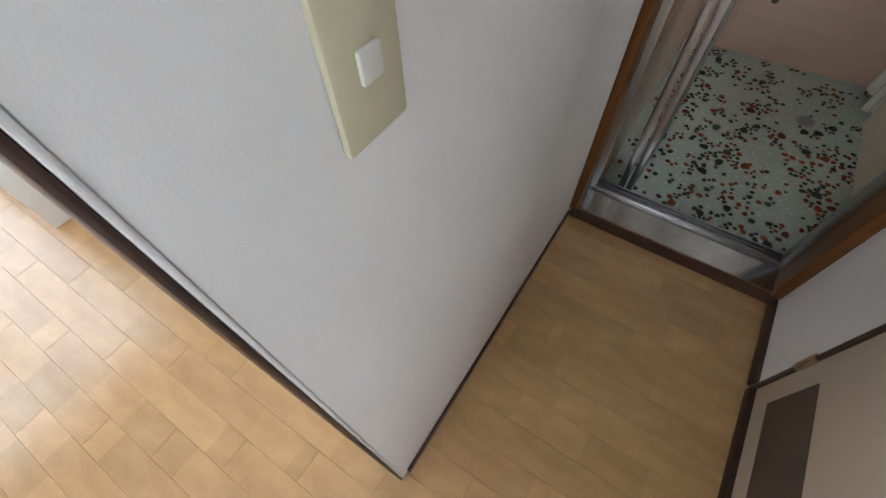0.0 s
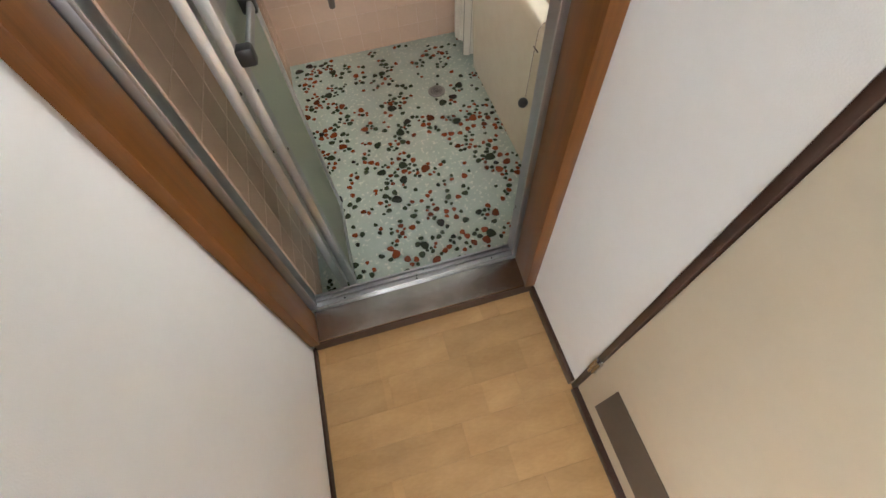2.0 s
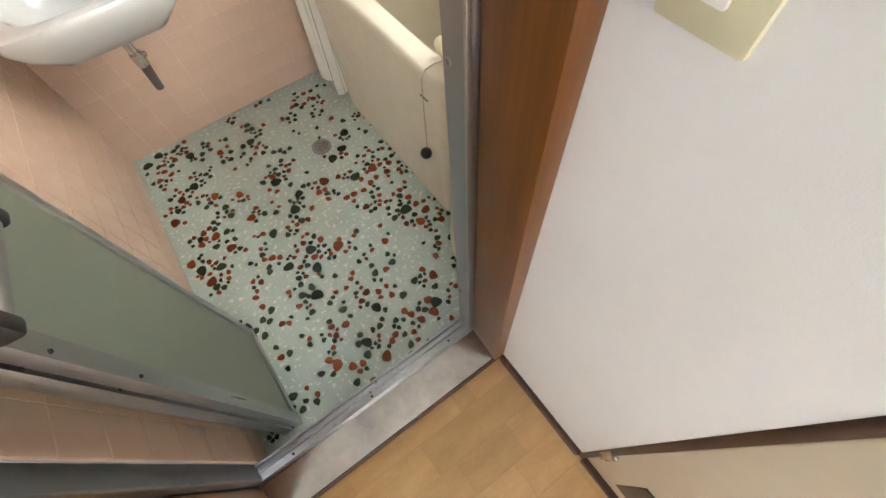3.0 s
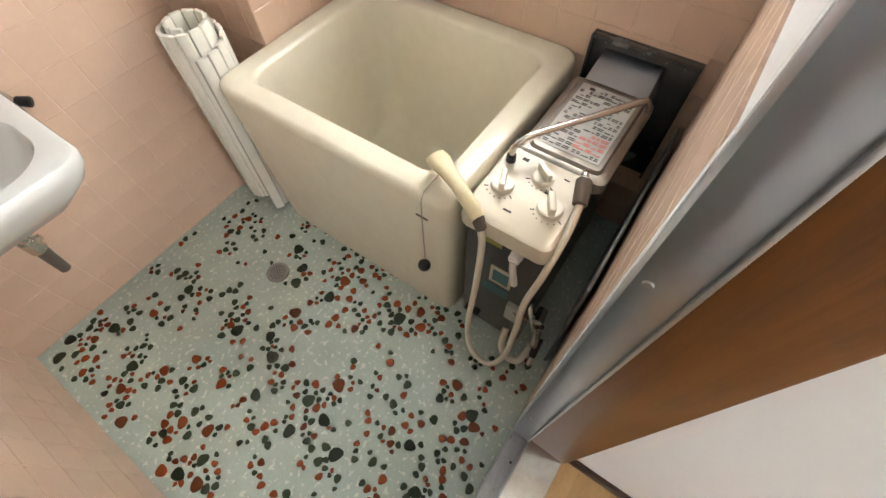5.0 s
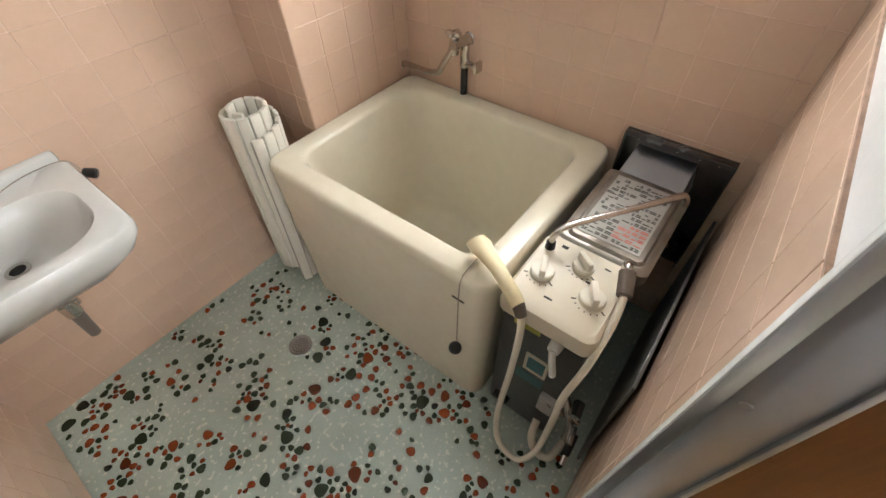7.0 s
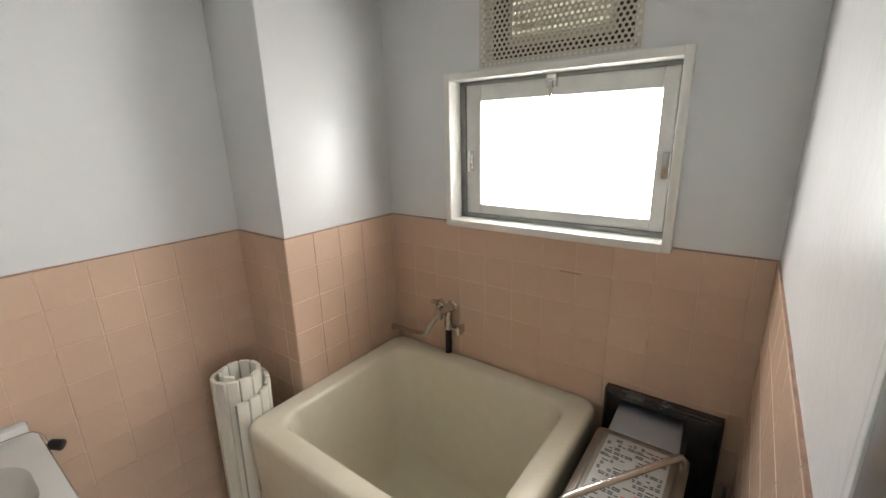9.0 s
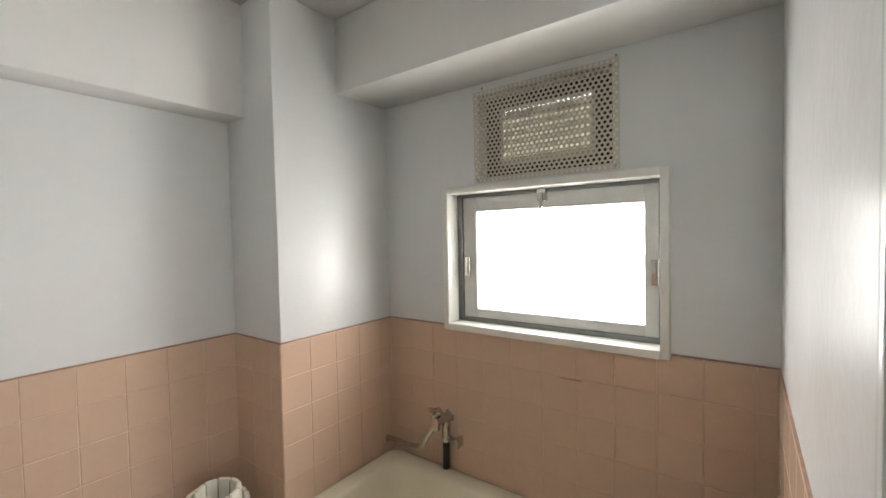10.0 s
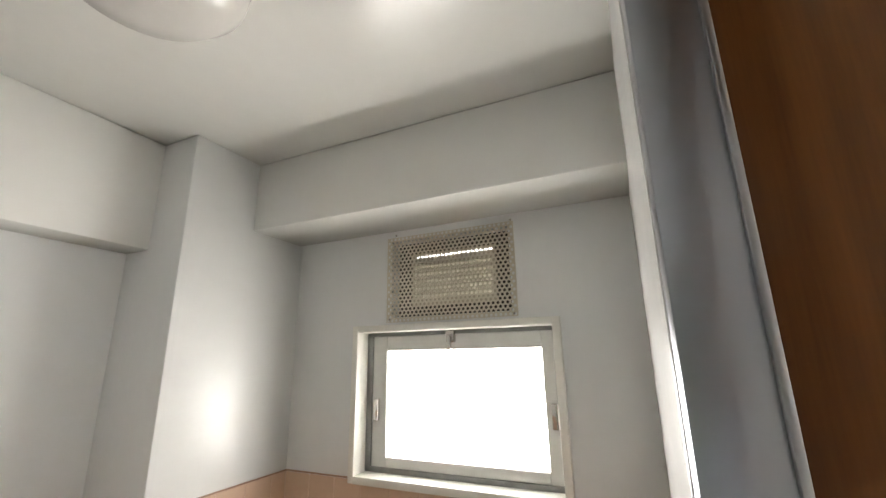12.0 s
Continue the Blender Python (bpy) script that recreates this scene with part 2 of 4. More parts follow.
def tube(points, r, seg=12, steps=8):
    """A round tube along a smooth curve through the points."""
    pts = [Vector(p) for p in points]
    ext = [pts[0] * 2 - pts[1]] + pts + [pts[-1] * 2 - pts[-2]]
    path = []
    for i in range(1, len(ext) - 2):
        p0, p1, p2, p3 = ext[i - 1:i + 3]
        for k in range(steps):
            u = k / steps
            path.append(0.5 * (2 * p1 + (p2 - p0) * u + (2 * p0 - 5 * p1 + 4 * p2 - p3) * u * u + (3 * p1 - p0 - 3 * p2 + p3) * u ** 3))
    path.append(pts[-1])
    bm = bmesh.new()
    rings = []
    up = Vector((0.31, 0.2, 0.93))
    for i, p in enumerate(path):
        d = (path[min(i + 1, len(path) - 1)] - path[max(i - 1, 0)]).normalized()
        s = (up - d * up.dot(d)).normalized()
        up = s
        t = d.cross(s)
        rings.append([bm.verts.new(p + (s * math.cos(2 * math.pi * k / seg) + t * math.sin(2 * math.pi * k / seg)) * r) for k in range(seg)])
    for a, b in zip(rings, rings[1:]):
        for k in range(seg):
            bm.faces.new((a[k], a[(k + 1) % seg], b[(k + 1) % seg], b[k]))
    bm.faces.new(rings[0][::-1])
    bm.faces.new(rings[-1])
    return bm


def loft(loops, cap_first=True, cap_last=True):
    bm = bmesh.new()
    rings = [[bm.verts.new(p) for p in lp] for lp in loops]
    for a, b in zip(rings, rings[1:]):
        for k in range(len(a)):
            bm.faces.new((a[k], a[(k + 1) % len(a)], b[(k + 1) % len(a)], b[k]))
    if cap_first:
        bm.faces.new(rings[0][::-1])
    if cap_last:
        bm.faces.new(rings[-1])
    bmesh.ops.recalc_face_normals(bm, faces=bm.faces[:])
    return bm


def rrect(x0, x1, y0, y1, z, r, seg=6):
    pts = []
    for cx, cy, a0 in ((x1 - r, y1 - r, 0), (x0 + r, y1 - r, 90), (x0 + r, y0 + r, 180), (x1 - r, y0 + r, 270)):
        for k in range(seg + 1):
            a = radians(a0 + 90 * k / seg)
            pts.append((cx + r * math.cos(a), cy + r * math.sin(a), z))
    return pts


def mesh_of(name, bm, material, smooth=True):
    me = bpy.data.meshes.new(name)
    bmesh.ops.recalc_face_normals(bm, faces=bm.faces[:])
    bm.to_mesh(me)
    bm.free()
    me.materials.append(material)
    if smooth:
        me.shade_smooth()
        me.set_sharp_from_angle(angle=radians(38))
    return me


def part(name, bm, material, parent, label=""):
    ob = new(name, mesh_of(name, bm, material))
    ob.parent = parent
    if label:
        tagged(ob, label)
    return ob


def solid(name, bm, material, label="", category="", kind="", group=""):
    return tagged(new(name, mesh_of(name, bm, material)), label, category, group, kind)


def thing(name, label, category, kind="", group="", at=(0, 0, 0)):
    ob = new(name)
    ob.location = at
    ob.empty_display_size = 0.05
    return tagged(ob, label, category, group, kind)


# ---- structure ----
XL, XW, YN, YF, ZC = -0.76, 0.882, 0.155, 1.63, 2.22
CX, CY = 0.398, 1.362          # pillar
TH = 1.152                     # top of the tiling
HX = -0.807                    # passage's inner wall

floor = solid("floor_bath", boxes((-0.86, 1.0, 0.1, 1.75, -0.10, 0.0)), M_MOSAIC, "pale sea-green pebble mosaic bathroom floor", "floor", "structure")
solid("ceiling_bath", boxes((-0.86, 1.05, 0.0, 1.75, ZC, ZC + 0.1), (0.642, XW - 0.002, YN - 0.01, CY + 0.02, 1.966, ZC - 0.001), (XL - 0.02, CX + 0.02, 1.52, YF + 0.02, 1.862, ZC - 0.001), bevel=0.006),
      M_CEIL, "white painted ceiling with two dropped beams", "ceiling", "structure")
wall_far = solid("wall_far", boxes((-0.86, 1.05, YF, YF + 0.1, 0, ZC)), M_PAINT, "white glossy painted wall above pink tiles", "wall", "structure")
wall_left = solid("wall_left", boxes((XL - 0.1, XL, 0.162, YF, 0, ZC)), M_PAINT, "white glossy painted wall above pink tiles", "wall", "structure")
pillar = solid("wall_pillar", boxes((CX, XW + 0.05, CY, YF + 0.01, 0, ZC), bevel=0.006), M_PAINT, "white painted corner pillar above pink tiles", "wall", "structure")
WY0, WY1, WZ0, WZ1 = 0.398, 1.062, 1.165, 1.615     # window opening
VY0, VY1, VZ0, VZ1 = 0.515, 0.940, 1.662, 1.930       # vent opening
wall_window = solid("wall_window", boxes(
    (XW, XW + 0.15, -0.1, WY0 - 0.012, 0, ZC), (XW, XW + 0.15, WY1 + 0.012, YF + 0.1, 0, ZC), (XW, XW + 0.15, WY0 - 0.012, WY1 + 0.012, 0, WZ0 - 0.012),
    (XW, XW + 0.15, WY0 - 0.012, WY1 + 0.012, WZ1 + 0.012, VZ0), (XW, XW + 0.15, WY0 - 0.012, VY0, VZ0, VZ1), (XW, XW + 0.15, VY1, WY1 + 0.012, VZ0, VZ1), (XW, XW + 0.15, WY0 - 0.012, WY1 + 0.012, VZ1, ZC)),
    M_PAINT, "white glossy painted wall with window above pink tiles", "wall", "structure")
wall_near = solid("wall_near", boxes((-0.002, 1.0, 0.0, YN, 0, ZC), (-0.95, -0.810, 0.0, YN, 0, ZC), (-0.810, -0.002, 0.0, YN, 2.0, ZC)), M_PAINT, "white glossy painted wall beside the doorway", "wall", "structure")

# passage and room beyond it
RX, RY, ZH = -3.6, -3.3, 2.40
solid("floor_hall", boxes((RX - 0.1, 0.1, RY - 0.1, 0.001, -0.1, -0.0012)), M_SUB, "wooden subfloor under beech planks", "floor", "structure")
solid("ceiling_hall", boxes((RX - 0.1, 0.1, RY - 0.1, 0.0, ZH, ZH + 0.1)), M_CEIL, "plain white ceiling of the passage", "ceiling", "structure")
solid("wall_hall_left", boxes((HX - 0.10, HX, -1.192, -0.001, -0.01, ZH), bevel=0.004), M_PAPER, "white textured wallpaper partition wall", "wall", "structure")
solid("wall_hall_right", boxes((0.0, 0.1, -0.350, -0.001, -0.01, ZH), (0.0, 0.1, RY, -1.16, -0.01, ZH), (0.0, 0.1, -1.16, -0.350, 2.03, ZH)), M_PAPER, "white textured wallpaper wall with a door", "wall", "structure")
solid("wall_hall_end", boxes((-0.8, 0.0, -0.012, -0.001, 2.03, ZH)), M_PAPER, "white wallpaper above the bathroom doorway", "wall", "structure")
solid("wall_room_north", boxes((RX, HX - 0.1, -0.95, -0.85, -0.01, ZH)), M_PAPER, "plain white room wall", "wall", "structure")
# the south opening is made up, to let the fill light in
solid("wall_room_south", boxes((RX - 0.1, -1.7, RY - 0.1, RY, -0.01, ZH), (-0.3, 0.1, RY - 0.1, RY, -0.01, ZH), (-1.7, -0.3, RY - 0.1, RY, -0.01, 0.95), (-1.7, -0.3, RY - 0.1, RY, 1.95, ZH)), M_PAPER, "plain white room wall with an added opening for fill light", "wall", "structure")
solid("wall_room_west", boxes((RX - 0.1, RX, RY, -2.9, -0.01, ZH), (RX - 0.1, RX, -1.256, -0.85, -0.01, ZH), (RX - 0.1, RX, -2.9, -1.256, 2.1, ZH), (RX - 0.1, RX, -2.9, -1.256, -0.01, 0.06)), M_PAPER, "plain white room wall with a balcony window", "wall", "structure")
solid("backdrop", boxes((-5.0, -4.98, -5, 1, -1, 4)), M_OUT, "plain glowing backdrop outside", "backdrop", "structure")
solid("backdrop", boxes((1.6, 1.62, -1, 2.6, 0.2, 3)), M_OUT, "plain glowing backdrop outside", "backdrop", "structure")

# added glow behind the made-up south opening
solid("backdrop", boxes((-3, 1, -4.6, -4.58, 0, 4)), M_OUT, "plain glowing backdrop outside", "backdrop", "structure")

# white low casing in the room corner
solid("room_sill", boxes((-3.598, -2.645, -1.252, -0.952, 0.0, 0.45), bevel=0.004), M_ROCKER, "white painted low cupboard side by the room floor", "board", "structure")

solid("post", boxes((HX - 0.104, HX - 0.001, -1.2035, -1.1965, -0.005, ZH), bevel=0.003), M_DARK, "dark brown wooden end post of the partition", "trim", "structure")
solid("trim", boxes((HX - 0.100, HX + 0.001, -1.1964, -1.1915, -0.005, ZH), bevel=0.002), M_PAPER, "white plastic corner bead", "trim", "structure")
solid("baseboard_left", boxes((HX, HX + 0.008, -1.172, -0.004, -0.005, 0.032), bevel=0.002), M_DARK, "dark brown thin baseboard", "baseboard", "structure")
solid("baseboard_right", boxes((-0.012, 0.0, -0.350, -0.004, -0.005, 0.05), bevel=0.002), M_DARK, "dark brown thin baseboard", "baseboard", "structure")

# ---- bathroom doorway ----
door_frame = thing("door_frame", "orange-brown varnished wooden door casing with aluminium inner frame", "door frame", "structure", at=(-0.4, 0.05, 0))


def under(parent, name, bm, material, label=""):
    """A part built in world coordinates and parented to a moved Empty."""
    ob = part(name, bm, material, parent, label)
    ob.location = [-c for c in parent.location]
    return ob


for x0, x1 in ((-0.818, -0.776), (-0.036, 0.003)):
    under(door_frame, "jamb", boxes((x0, x1, -0.006, 0.105, 0.055, 2.03), bevel=0.004), M_WOOD, "glossy orange-brown wooden jamb")
under(door_frame, "head", boxes((-0.77, -0.038, -0.006, 0.105, 1.99, 2.03), bevel=0.003), M_WOOD, "glossy orange-brown wooden head")
for x0, x1, s in ((-0.797, -0.757, 1), (-0.046, -0.006, -1)):
    under(door_frame, "aluminium_stile", boxes((x0, x1, 0.107, 0.160, 0.10, 1.985), bevel=0.0015), M_STILE, "blue-grey aluminium stile")
    under(door_frame, "stile_lip", boxes((x1 - 0.004 if s > 0 else x0 - 0.005, x1 + 0.005 if s > 0 else x0 + 0.004, 0.107, 0.1125, 0.115, 1.98), bevel=0.0012), M_ALU)
for z in (0.35, 1.052):
    under(door_frame, "screw", cyl((-0.046, 0.147, z), (-0.0478, 0.147, z), 0.0055, 0.0045, 16), M_DRAIN, "small round screw head")
under(door_frame, "aluminium_head", boxes((-0.763, -0.046, 0.107, 0.160, 1.945, 1.985), bevel=0.003), M_ALU)

sill = thing("door_sill", "stainless steel door sill with aluminium track", "door sill", "structure", at=(-0.4, 0.05, 0))
under(sill, "kick_board", boxes((-0.80, 0.0, 0.0, 0.012, -0.005, 0.058)), M_DARK, "dark brown kick board")
under(sill, "steel_plate", loft([[(-0.772, 0.002, 0.058), (-0.036, 0.002, 0.058), (-0.036, 0.104, 0.06), (-0.772, 0.104, 0.06)], [(-0.772, 0.002, 0.068), (-0.036, 0.002, 0.068), (-0.036, 0.104, 0.088), (-0.772, 0.104, 0.088)]]), M_STEEL, "scuffed stainless steel plate")
under(sill, "track", boxes((-0.763, -0.046, 0.106, 0.158, 0.0, 0.098), (-0.763, -0.046, 0.108, 0.114, 0.098, 0.112), (-0.763, -0.046, 0.132, 0.137, 0.098, 0.108), (-0.763, -0.046, 0.150, 0.157, 0.098, 0.112), bevel=0.001), M_ALU, "aluminium track with grooves")
for x in (-0.66, -0.40, -0.12):
    under(sill, "rivet", cyl((x, 0.122, 0.098), (x, 0.122, 0.1005), 0.004, 0.003, 10), M_BLACK)

# folding door, folded open against the side
fold = thing("folding_door", "frosted grey-green folding bathroom door, folded open", "door", at=(-0.64, 0.2, 0.12))


def leaf(m, with_handle):
    w, z0, z1 = 0.325, 0.0, 1.80
    def put(name, bm, material, label="", parent=fold):
        bm.transform(m)
        return part(name, bm, material, parent, label)
    put("stile", boxes((-0.012, 0.012, 0, 0.036, z0, z1), (-0.014, -0.012, 0.013, 0.017, z0, z1), bevel=0.003), M_ALU, "grey aluminium stile")
    put("stile", boxes((-0.010, 0.010, w - 0.022, w, z0 + 0.09, z1), bevel=0.003), M_ALU, "grey aluminium stile")
    put("rail", loft([[(-0.010, 0.03, z0), (0.010, 0.03, z0), (0.010, w, z0 + 0.075), (-0.010, w, z0 + 0.075)], [(-0.010, 0.03, z0 + 0.03), (0.010, 0.03, z0 + 0.03), (0.010, w, z0 + 0.10), (-0.010, w, z0 + 0.10)]]), M_ALU, "slanted bottom rail")
    put("rail", boxes((-0.010, 0.010, 0.036, w - 0.022, z1 - 0.03, z1), bevel=0.003), M_ALU)
    put("rail", boxes((-0.010, 0.010, 0.036, w - 0.022, 0.985, 1.035), bevel=0.003), M_ALU, "flat middle rail")
    put("pane", loft([[(-0.003, 0.034, 0.03), (0.003, 0.034, 0.03), (0.003, w - 0.02, 0.095), (-0.003, w - 0.02, 0.095)], [(-0.003, 0.034, 0.99), (0.003, 0.034, 0.99), (0.003, w - 0.02, 0.99), (-0.003, w - 0.02, 0.99)]]), M_FROST, "frosted grey-green panel")
    put("pane", boxes((-0.003, 0.003, 0.034, w - 0.02, 1.03, z1 - 0.025)), M_FROST, "frosted grey-green panel")
    put("roller", boxes((-0.012, 0.016, w - 0.002, w + 0.012, 0.085, 0.115), bevel=0.004), M_BLACK, "black plastic corner guide")
    for z in (0.86, 0.70):
        put("screw", cyl((0.012, 0.010, z), (0.0145, 0.010, z), 0.004, 0.003, 10), M_BLACK)
    if with_handle:
        h = put("handle", boxes((0.024, 0.036, 0.010, 0.180, 0.925, 0.947), bevel=0.005), M_ALU, "aluminium pull bar with black ends")
        for y in (-0.004, 0.168):
            put("handle_end", boxes((0.008, 0.040, y, y + 0.026, 0.918, 0.954), bevel=0.006), M_BLACK, "black plastic handle end", h)


leaf(pose(0.008, 0.0, -0.09, 0, 0, -3), True)
leaf(pose(-0.024, 0.0, -0.09, 0, 0, 4), False)

# ---- passage: door, switches ----
hall_door = thing("door_1", "cream flush door with dark frame and grey kick strip, closed", "door", "structure", at=(0.02, -0.75, 0))
under(hall_door, "door_leaf", boxes((0.003, 0.041, -1.125, -0.3695, 0.037, 1.985), bevel=0.003), M_DOOR, "cream flush door leaf")
under(hall_door, "frame", boxes((-0.002, 0.06, -0.3675, -0.3505, -0.004, 2.03), bevel=0.003), M_DARK, "dark brown frame post")
under(hall_door, "frame", boxes((-0.006, 0.06, -1.16, -1.128, -0.004, 2.03), bevel=0.003), M_DARK, "dark brown frame post")
under(hall_door, "frame", boxes((-0.006, 0.06, -1.127, -0.380, 1.99, 2.03), bevel=0.003), M_DARK, "dark brown frame head")
under(hall_door, "threshold", boxes((-0.012, 0.06, -1.127, -0.3685, -0.004, 0.034), bevel=0.003), M_DARK, "dark brown wooden threshold")
under(hall_door, "vent_strip", boxes((0.0005, 0.0032, -1.05, -0.446, 0.118, 0.330), bevel=0.0015), M_GREYM, "grey-brown metal strip")
for z in (0.275, 1.75):
    hg = under(hall_door, "hinge", boxes((-0.008, 0.004, -0.376, -0.352, z - 0.042, z + 0.042), bevel=0.002), M_CHROME, "small steel hinge")
    part("pin", cyl((-0.009, -0.364, z - 0.045), (-0.009, -0.364, z + 0.045), 0.004, seg=10), M_CHROME, hg)
under(hall_door, "handle", tube([(-0.002, -1.07, 0.98), (-0.05, -1.07, 0.98), (-0.055, -1.05, 0.98), (-0.055, -0.97, 0.98)], 0.008), M_CHROME, "steel lever handle")


def light_switch(y, z, side, x, label, dz=0.0):
    w, h = 0.072, 0.120
    s = thing("light_switch", label, "switch", group="wall switches", at=(x, y, z))
    a, b = (0, 0.009 * side) if side > 0 else (0.009 * side, 0)
    part("plate", boxes((a, b, -w / 2, w / 2, -h / 2, h / 2), bevel=0.006), M_PLATE, s)
    c, d = (0.007, 0.0125) if side > 0 else (-0.0125, -0.007)
    part("rocker", boxes((c, d, -0.011, 0.011, dz - 0.011, dz + 0.014), bevel=0.002), M_ROCKER, s, "white rocker")
    return s


light_switch(-1.0235, 1.2625, 1, HX, "ivory plastic switch plate on the partition wall")
light_switch(-0.081, 1.2485, -1, 0.0, "ivory plastic switch plate near the bathroom doorway", -0.026)

# ---- bathroom window ----
win = thing("window_1", "aluminium hopper window with frosted pane in white frame", "window", "structure", at=(0.9, 0.73, 1.16))
for s in ((0.862, 1.0, WY0 - 0.022, WY0, 1.142, 1.637), (0.862, 1.0, WY1, WY1 + 0.022, 1.142, 1.637), (0.862, 1.0, WY0, WY1, WZ1, 1.637)):
    under(win, "window_frame", boxes(s, bevel=0.002), M_ROCKER, "white painted wooden surround")
under(win, "window_sill", boxes((0.858, 1.0, WY0, WY1, 1.142, WZ0), bevel=0.002), M_ROCKER, "white painted sill")
for s in ((0.935, 0.975, WY0, WY0 + 0.012, WZ0, WZ1), (0.925, 0.975, WY1 - 0.022, WY1, WZ0, WZ1), (0.925, 0.975, WY0, WY1, WZ1 - 0.012, WZ1), (0.925, 0.985, WY0, WY1, WZ0, WZ0 + 0.016)):
    under(win, "track_frame", boxes(s, bevel=0.002), M_TRACK, "grey aluminium outer frame")
for s in ((0.930, 0.955, 0.4102, 0.446, 1.1808, 1.603), (0.930, 0.955, 0.985, 1.040, 1.1808, 1.603), (0.930, 0.955, 0.446, 0.985, 1.1808, 1.212), (0.930, 0.955, 0.446, 0.985, 1.553, 1.603)):
    under(win, "sash", boxes(s, bevel=0.003), M_WINALU, "grey aluminium sash")
pane = under(win, "pane", boxes((0.945, 0.949, 0.444, 0.987, 1.210, 1.555)), M_PANE, "frosted glass pane")
pane.visible_shadow = False
ltch = under(win, "latch", boxes((0.912, 0.931, 0.722, 0.752, 1.575, 1.612), (0.905, 0.915, 0.731, 0.743, 1.548, 1.595), bevel=0.003), M_CHROME, "small steel latch")
for y in (0.418, 1.020):
    under(win, "catch", boxes((0.918, 0.931, y - 0.010, y + 0.010, 1.325, 1.395), bevel=0.003), M_CHROME, "steel side catch")

# perforated vent cover and its louvre
vent = thing("vent_cover", "ivory perforated metal vent cover above the window", "vent", at=(0.878, 0.726, 1.645))


def perforated(y0, y1, z0, z1, cols, rows):
    """A sheet with offset rows of round holes, built cell by cell."""
    bm = bmesh.new()
    cw, ch = (y1 - y0) / cols, (z1 - z0) / rows
    r = 0.40 * min(cw, ch)
    for j in range(rows):
        off = 0.5 if j % 2 else 0.0
        for i in range(-1, cols):
            a, b = y0 + (i + off) * cw, y0 + (i + 1 + off) * cw
            lo, hi = max(a, y0), min(b, y1)
            if hi - lo < cw * 0.2:
                continue
            zc, zl, zh = z0 + (j + 0.5) * ch, z0 + j * ch, z0 + (j + 1) * ch
            if hi - lo < cw * 0.98:
                bm.faces.new([bm.verts.new((0, y, z)) for y, z in ((lo, zl), (hi, zl), (hi, zh), (lo, zh))])
                continue
            yc = (a + b) / 2
            outer = [(hi, zc), (hi, zh), (yc, zh), (lo, zh), (lo, zc), (lo, zl), (yc, zl), (hi, zl)]
            ov = [bm.verts.new((0, y, z)) for y, z in outer]
            iv = [bm.verts.new((0, yc + r * math.cos(k * math.pi / 4), zc + r * math.sin(k * math.pi / 4))) for k in range(8)]
            for k in range(8):
                bm.faces.new((ov[k], ov[(k + 1) % 8], iv[(k + 1) % 8], iv[k]))
    bmesh.ops.remove_doubles(bm, verts=bm.verts[:], dist=0.0002)
    ext = bmesh.ops.extrude_face_region(bm, geom=bm.faces[:])
    bmesh.ops.translate(bm, vec=(-0.0012, 0, 0), verts=[v for v in ext["geom"] if isinstance(v, bmesh.types.BMVert)])
    return bm


sheet = perforated(-0.230, 0.230, 0.0, 0.298, 30, 24)
part("sheet", sheet, M_VENT, vent, "perforated metal sheet")
for y, z in ((-0.222, 0.303), (0.195, 0.306), (-0.218, 0.008), (0.218, 0.010)):
    part("screw", cyl((-0.001, y, z), (-0.004, y, z), 0.004, 0.003, 10), M_CHROME, vent)
louvre = thing("vent_louvre", "grey-beige louvre grille inside the wall vent", "louvre", at=(0.93, 0.73, 1.70))
part("frame", boxes((0, 0.02, -0.155, -0.145, 0, 0.19), (0, 0.02, 0.145, 0.155, 0, 0.19), (0, 0.02, -0.145, 0.145, 0, 0.024), (0, 0.02, -0.145, 0.145, 0.182, 0.19)), M_LOUV, louvre)
# added filler board, its dark colour paints the recess shade
part("surround", boxes((0.004, 0.012, -0.215, -0.155, -0.038, 0.230), (0.004, 0.012, 0.155, 0.210, -0.038, 0.230), (0.004, 0.012, -0.155, 0.155, -0.038, 0.0), (0.004, 0.012, -0.155, 0.155, 0.19, 0.230)), M_DUCT, louvre, "board round the grille, coloured dark as recess shade")
for k in range(6):
    z = 0.018 + k * 0.026
    part("slat", loft([[(0.0, -0.145, z), (0.003, -0.145, z - 0.002), (0.028, -0.145, z + 0.030), (0.025, -0.145, z + 0.032)], [(0.0, 0.145, z), (0.003, 0.145, z - 0.002), (0.028, 0.145, z + 0.030), (0.025, 0.145, z + 0.032)]]), M_LOUV, louvre)

# ---- room's balcony window ----
win2 = thing("window_2", "tall bright balcony window of the room", "window", "structure", at=(-3.65, -2.1, 0.12))
for s in ((-3.67, -3.62, -2.9, -2.85, 0.06, 2.1), (-3.67, -3.62, -1.30, -1.256, 0.06, 2.1), (-3.67, -3.62, -2.10, -2.05, 0.06, 2.1), (-3.67, -3.62, -2.85, -1.30, 2.05, 2.1), (-3.67, -3.62, -2.85, -1.30, 0.06, 0.10)):
    under(win2, "window_frame", boxes(s, bevel=0.004), M_ALU)
for y0, y1 in ((-2.85, -2.10), (-2.05, -1.30)):
    g = under(win2, "pane", boxes((-3.648, -3.644, y0, y1, 0.10, 2.05)), M_CLEAR)
    g.visible_shadow = False

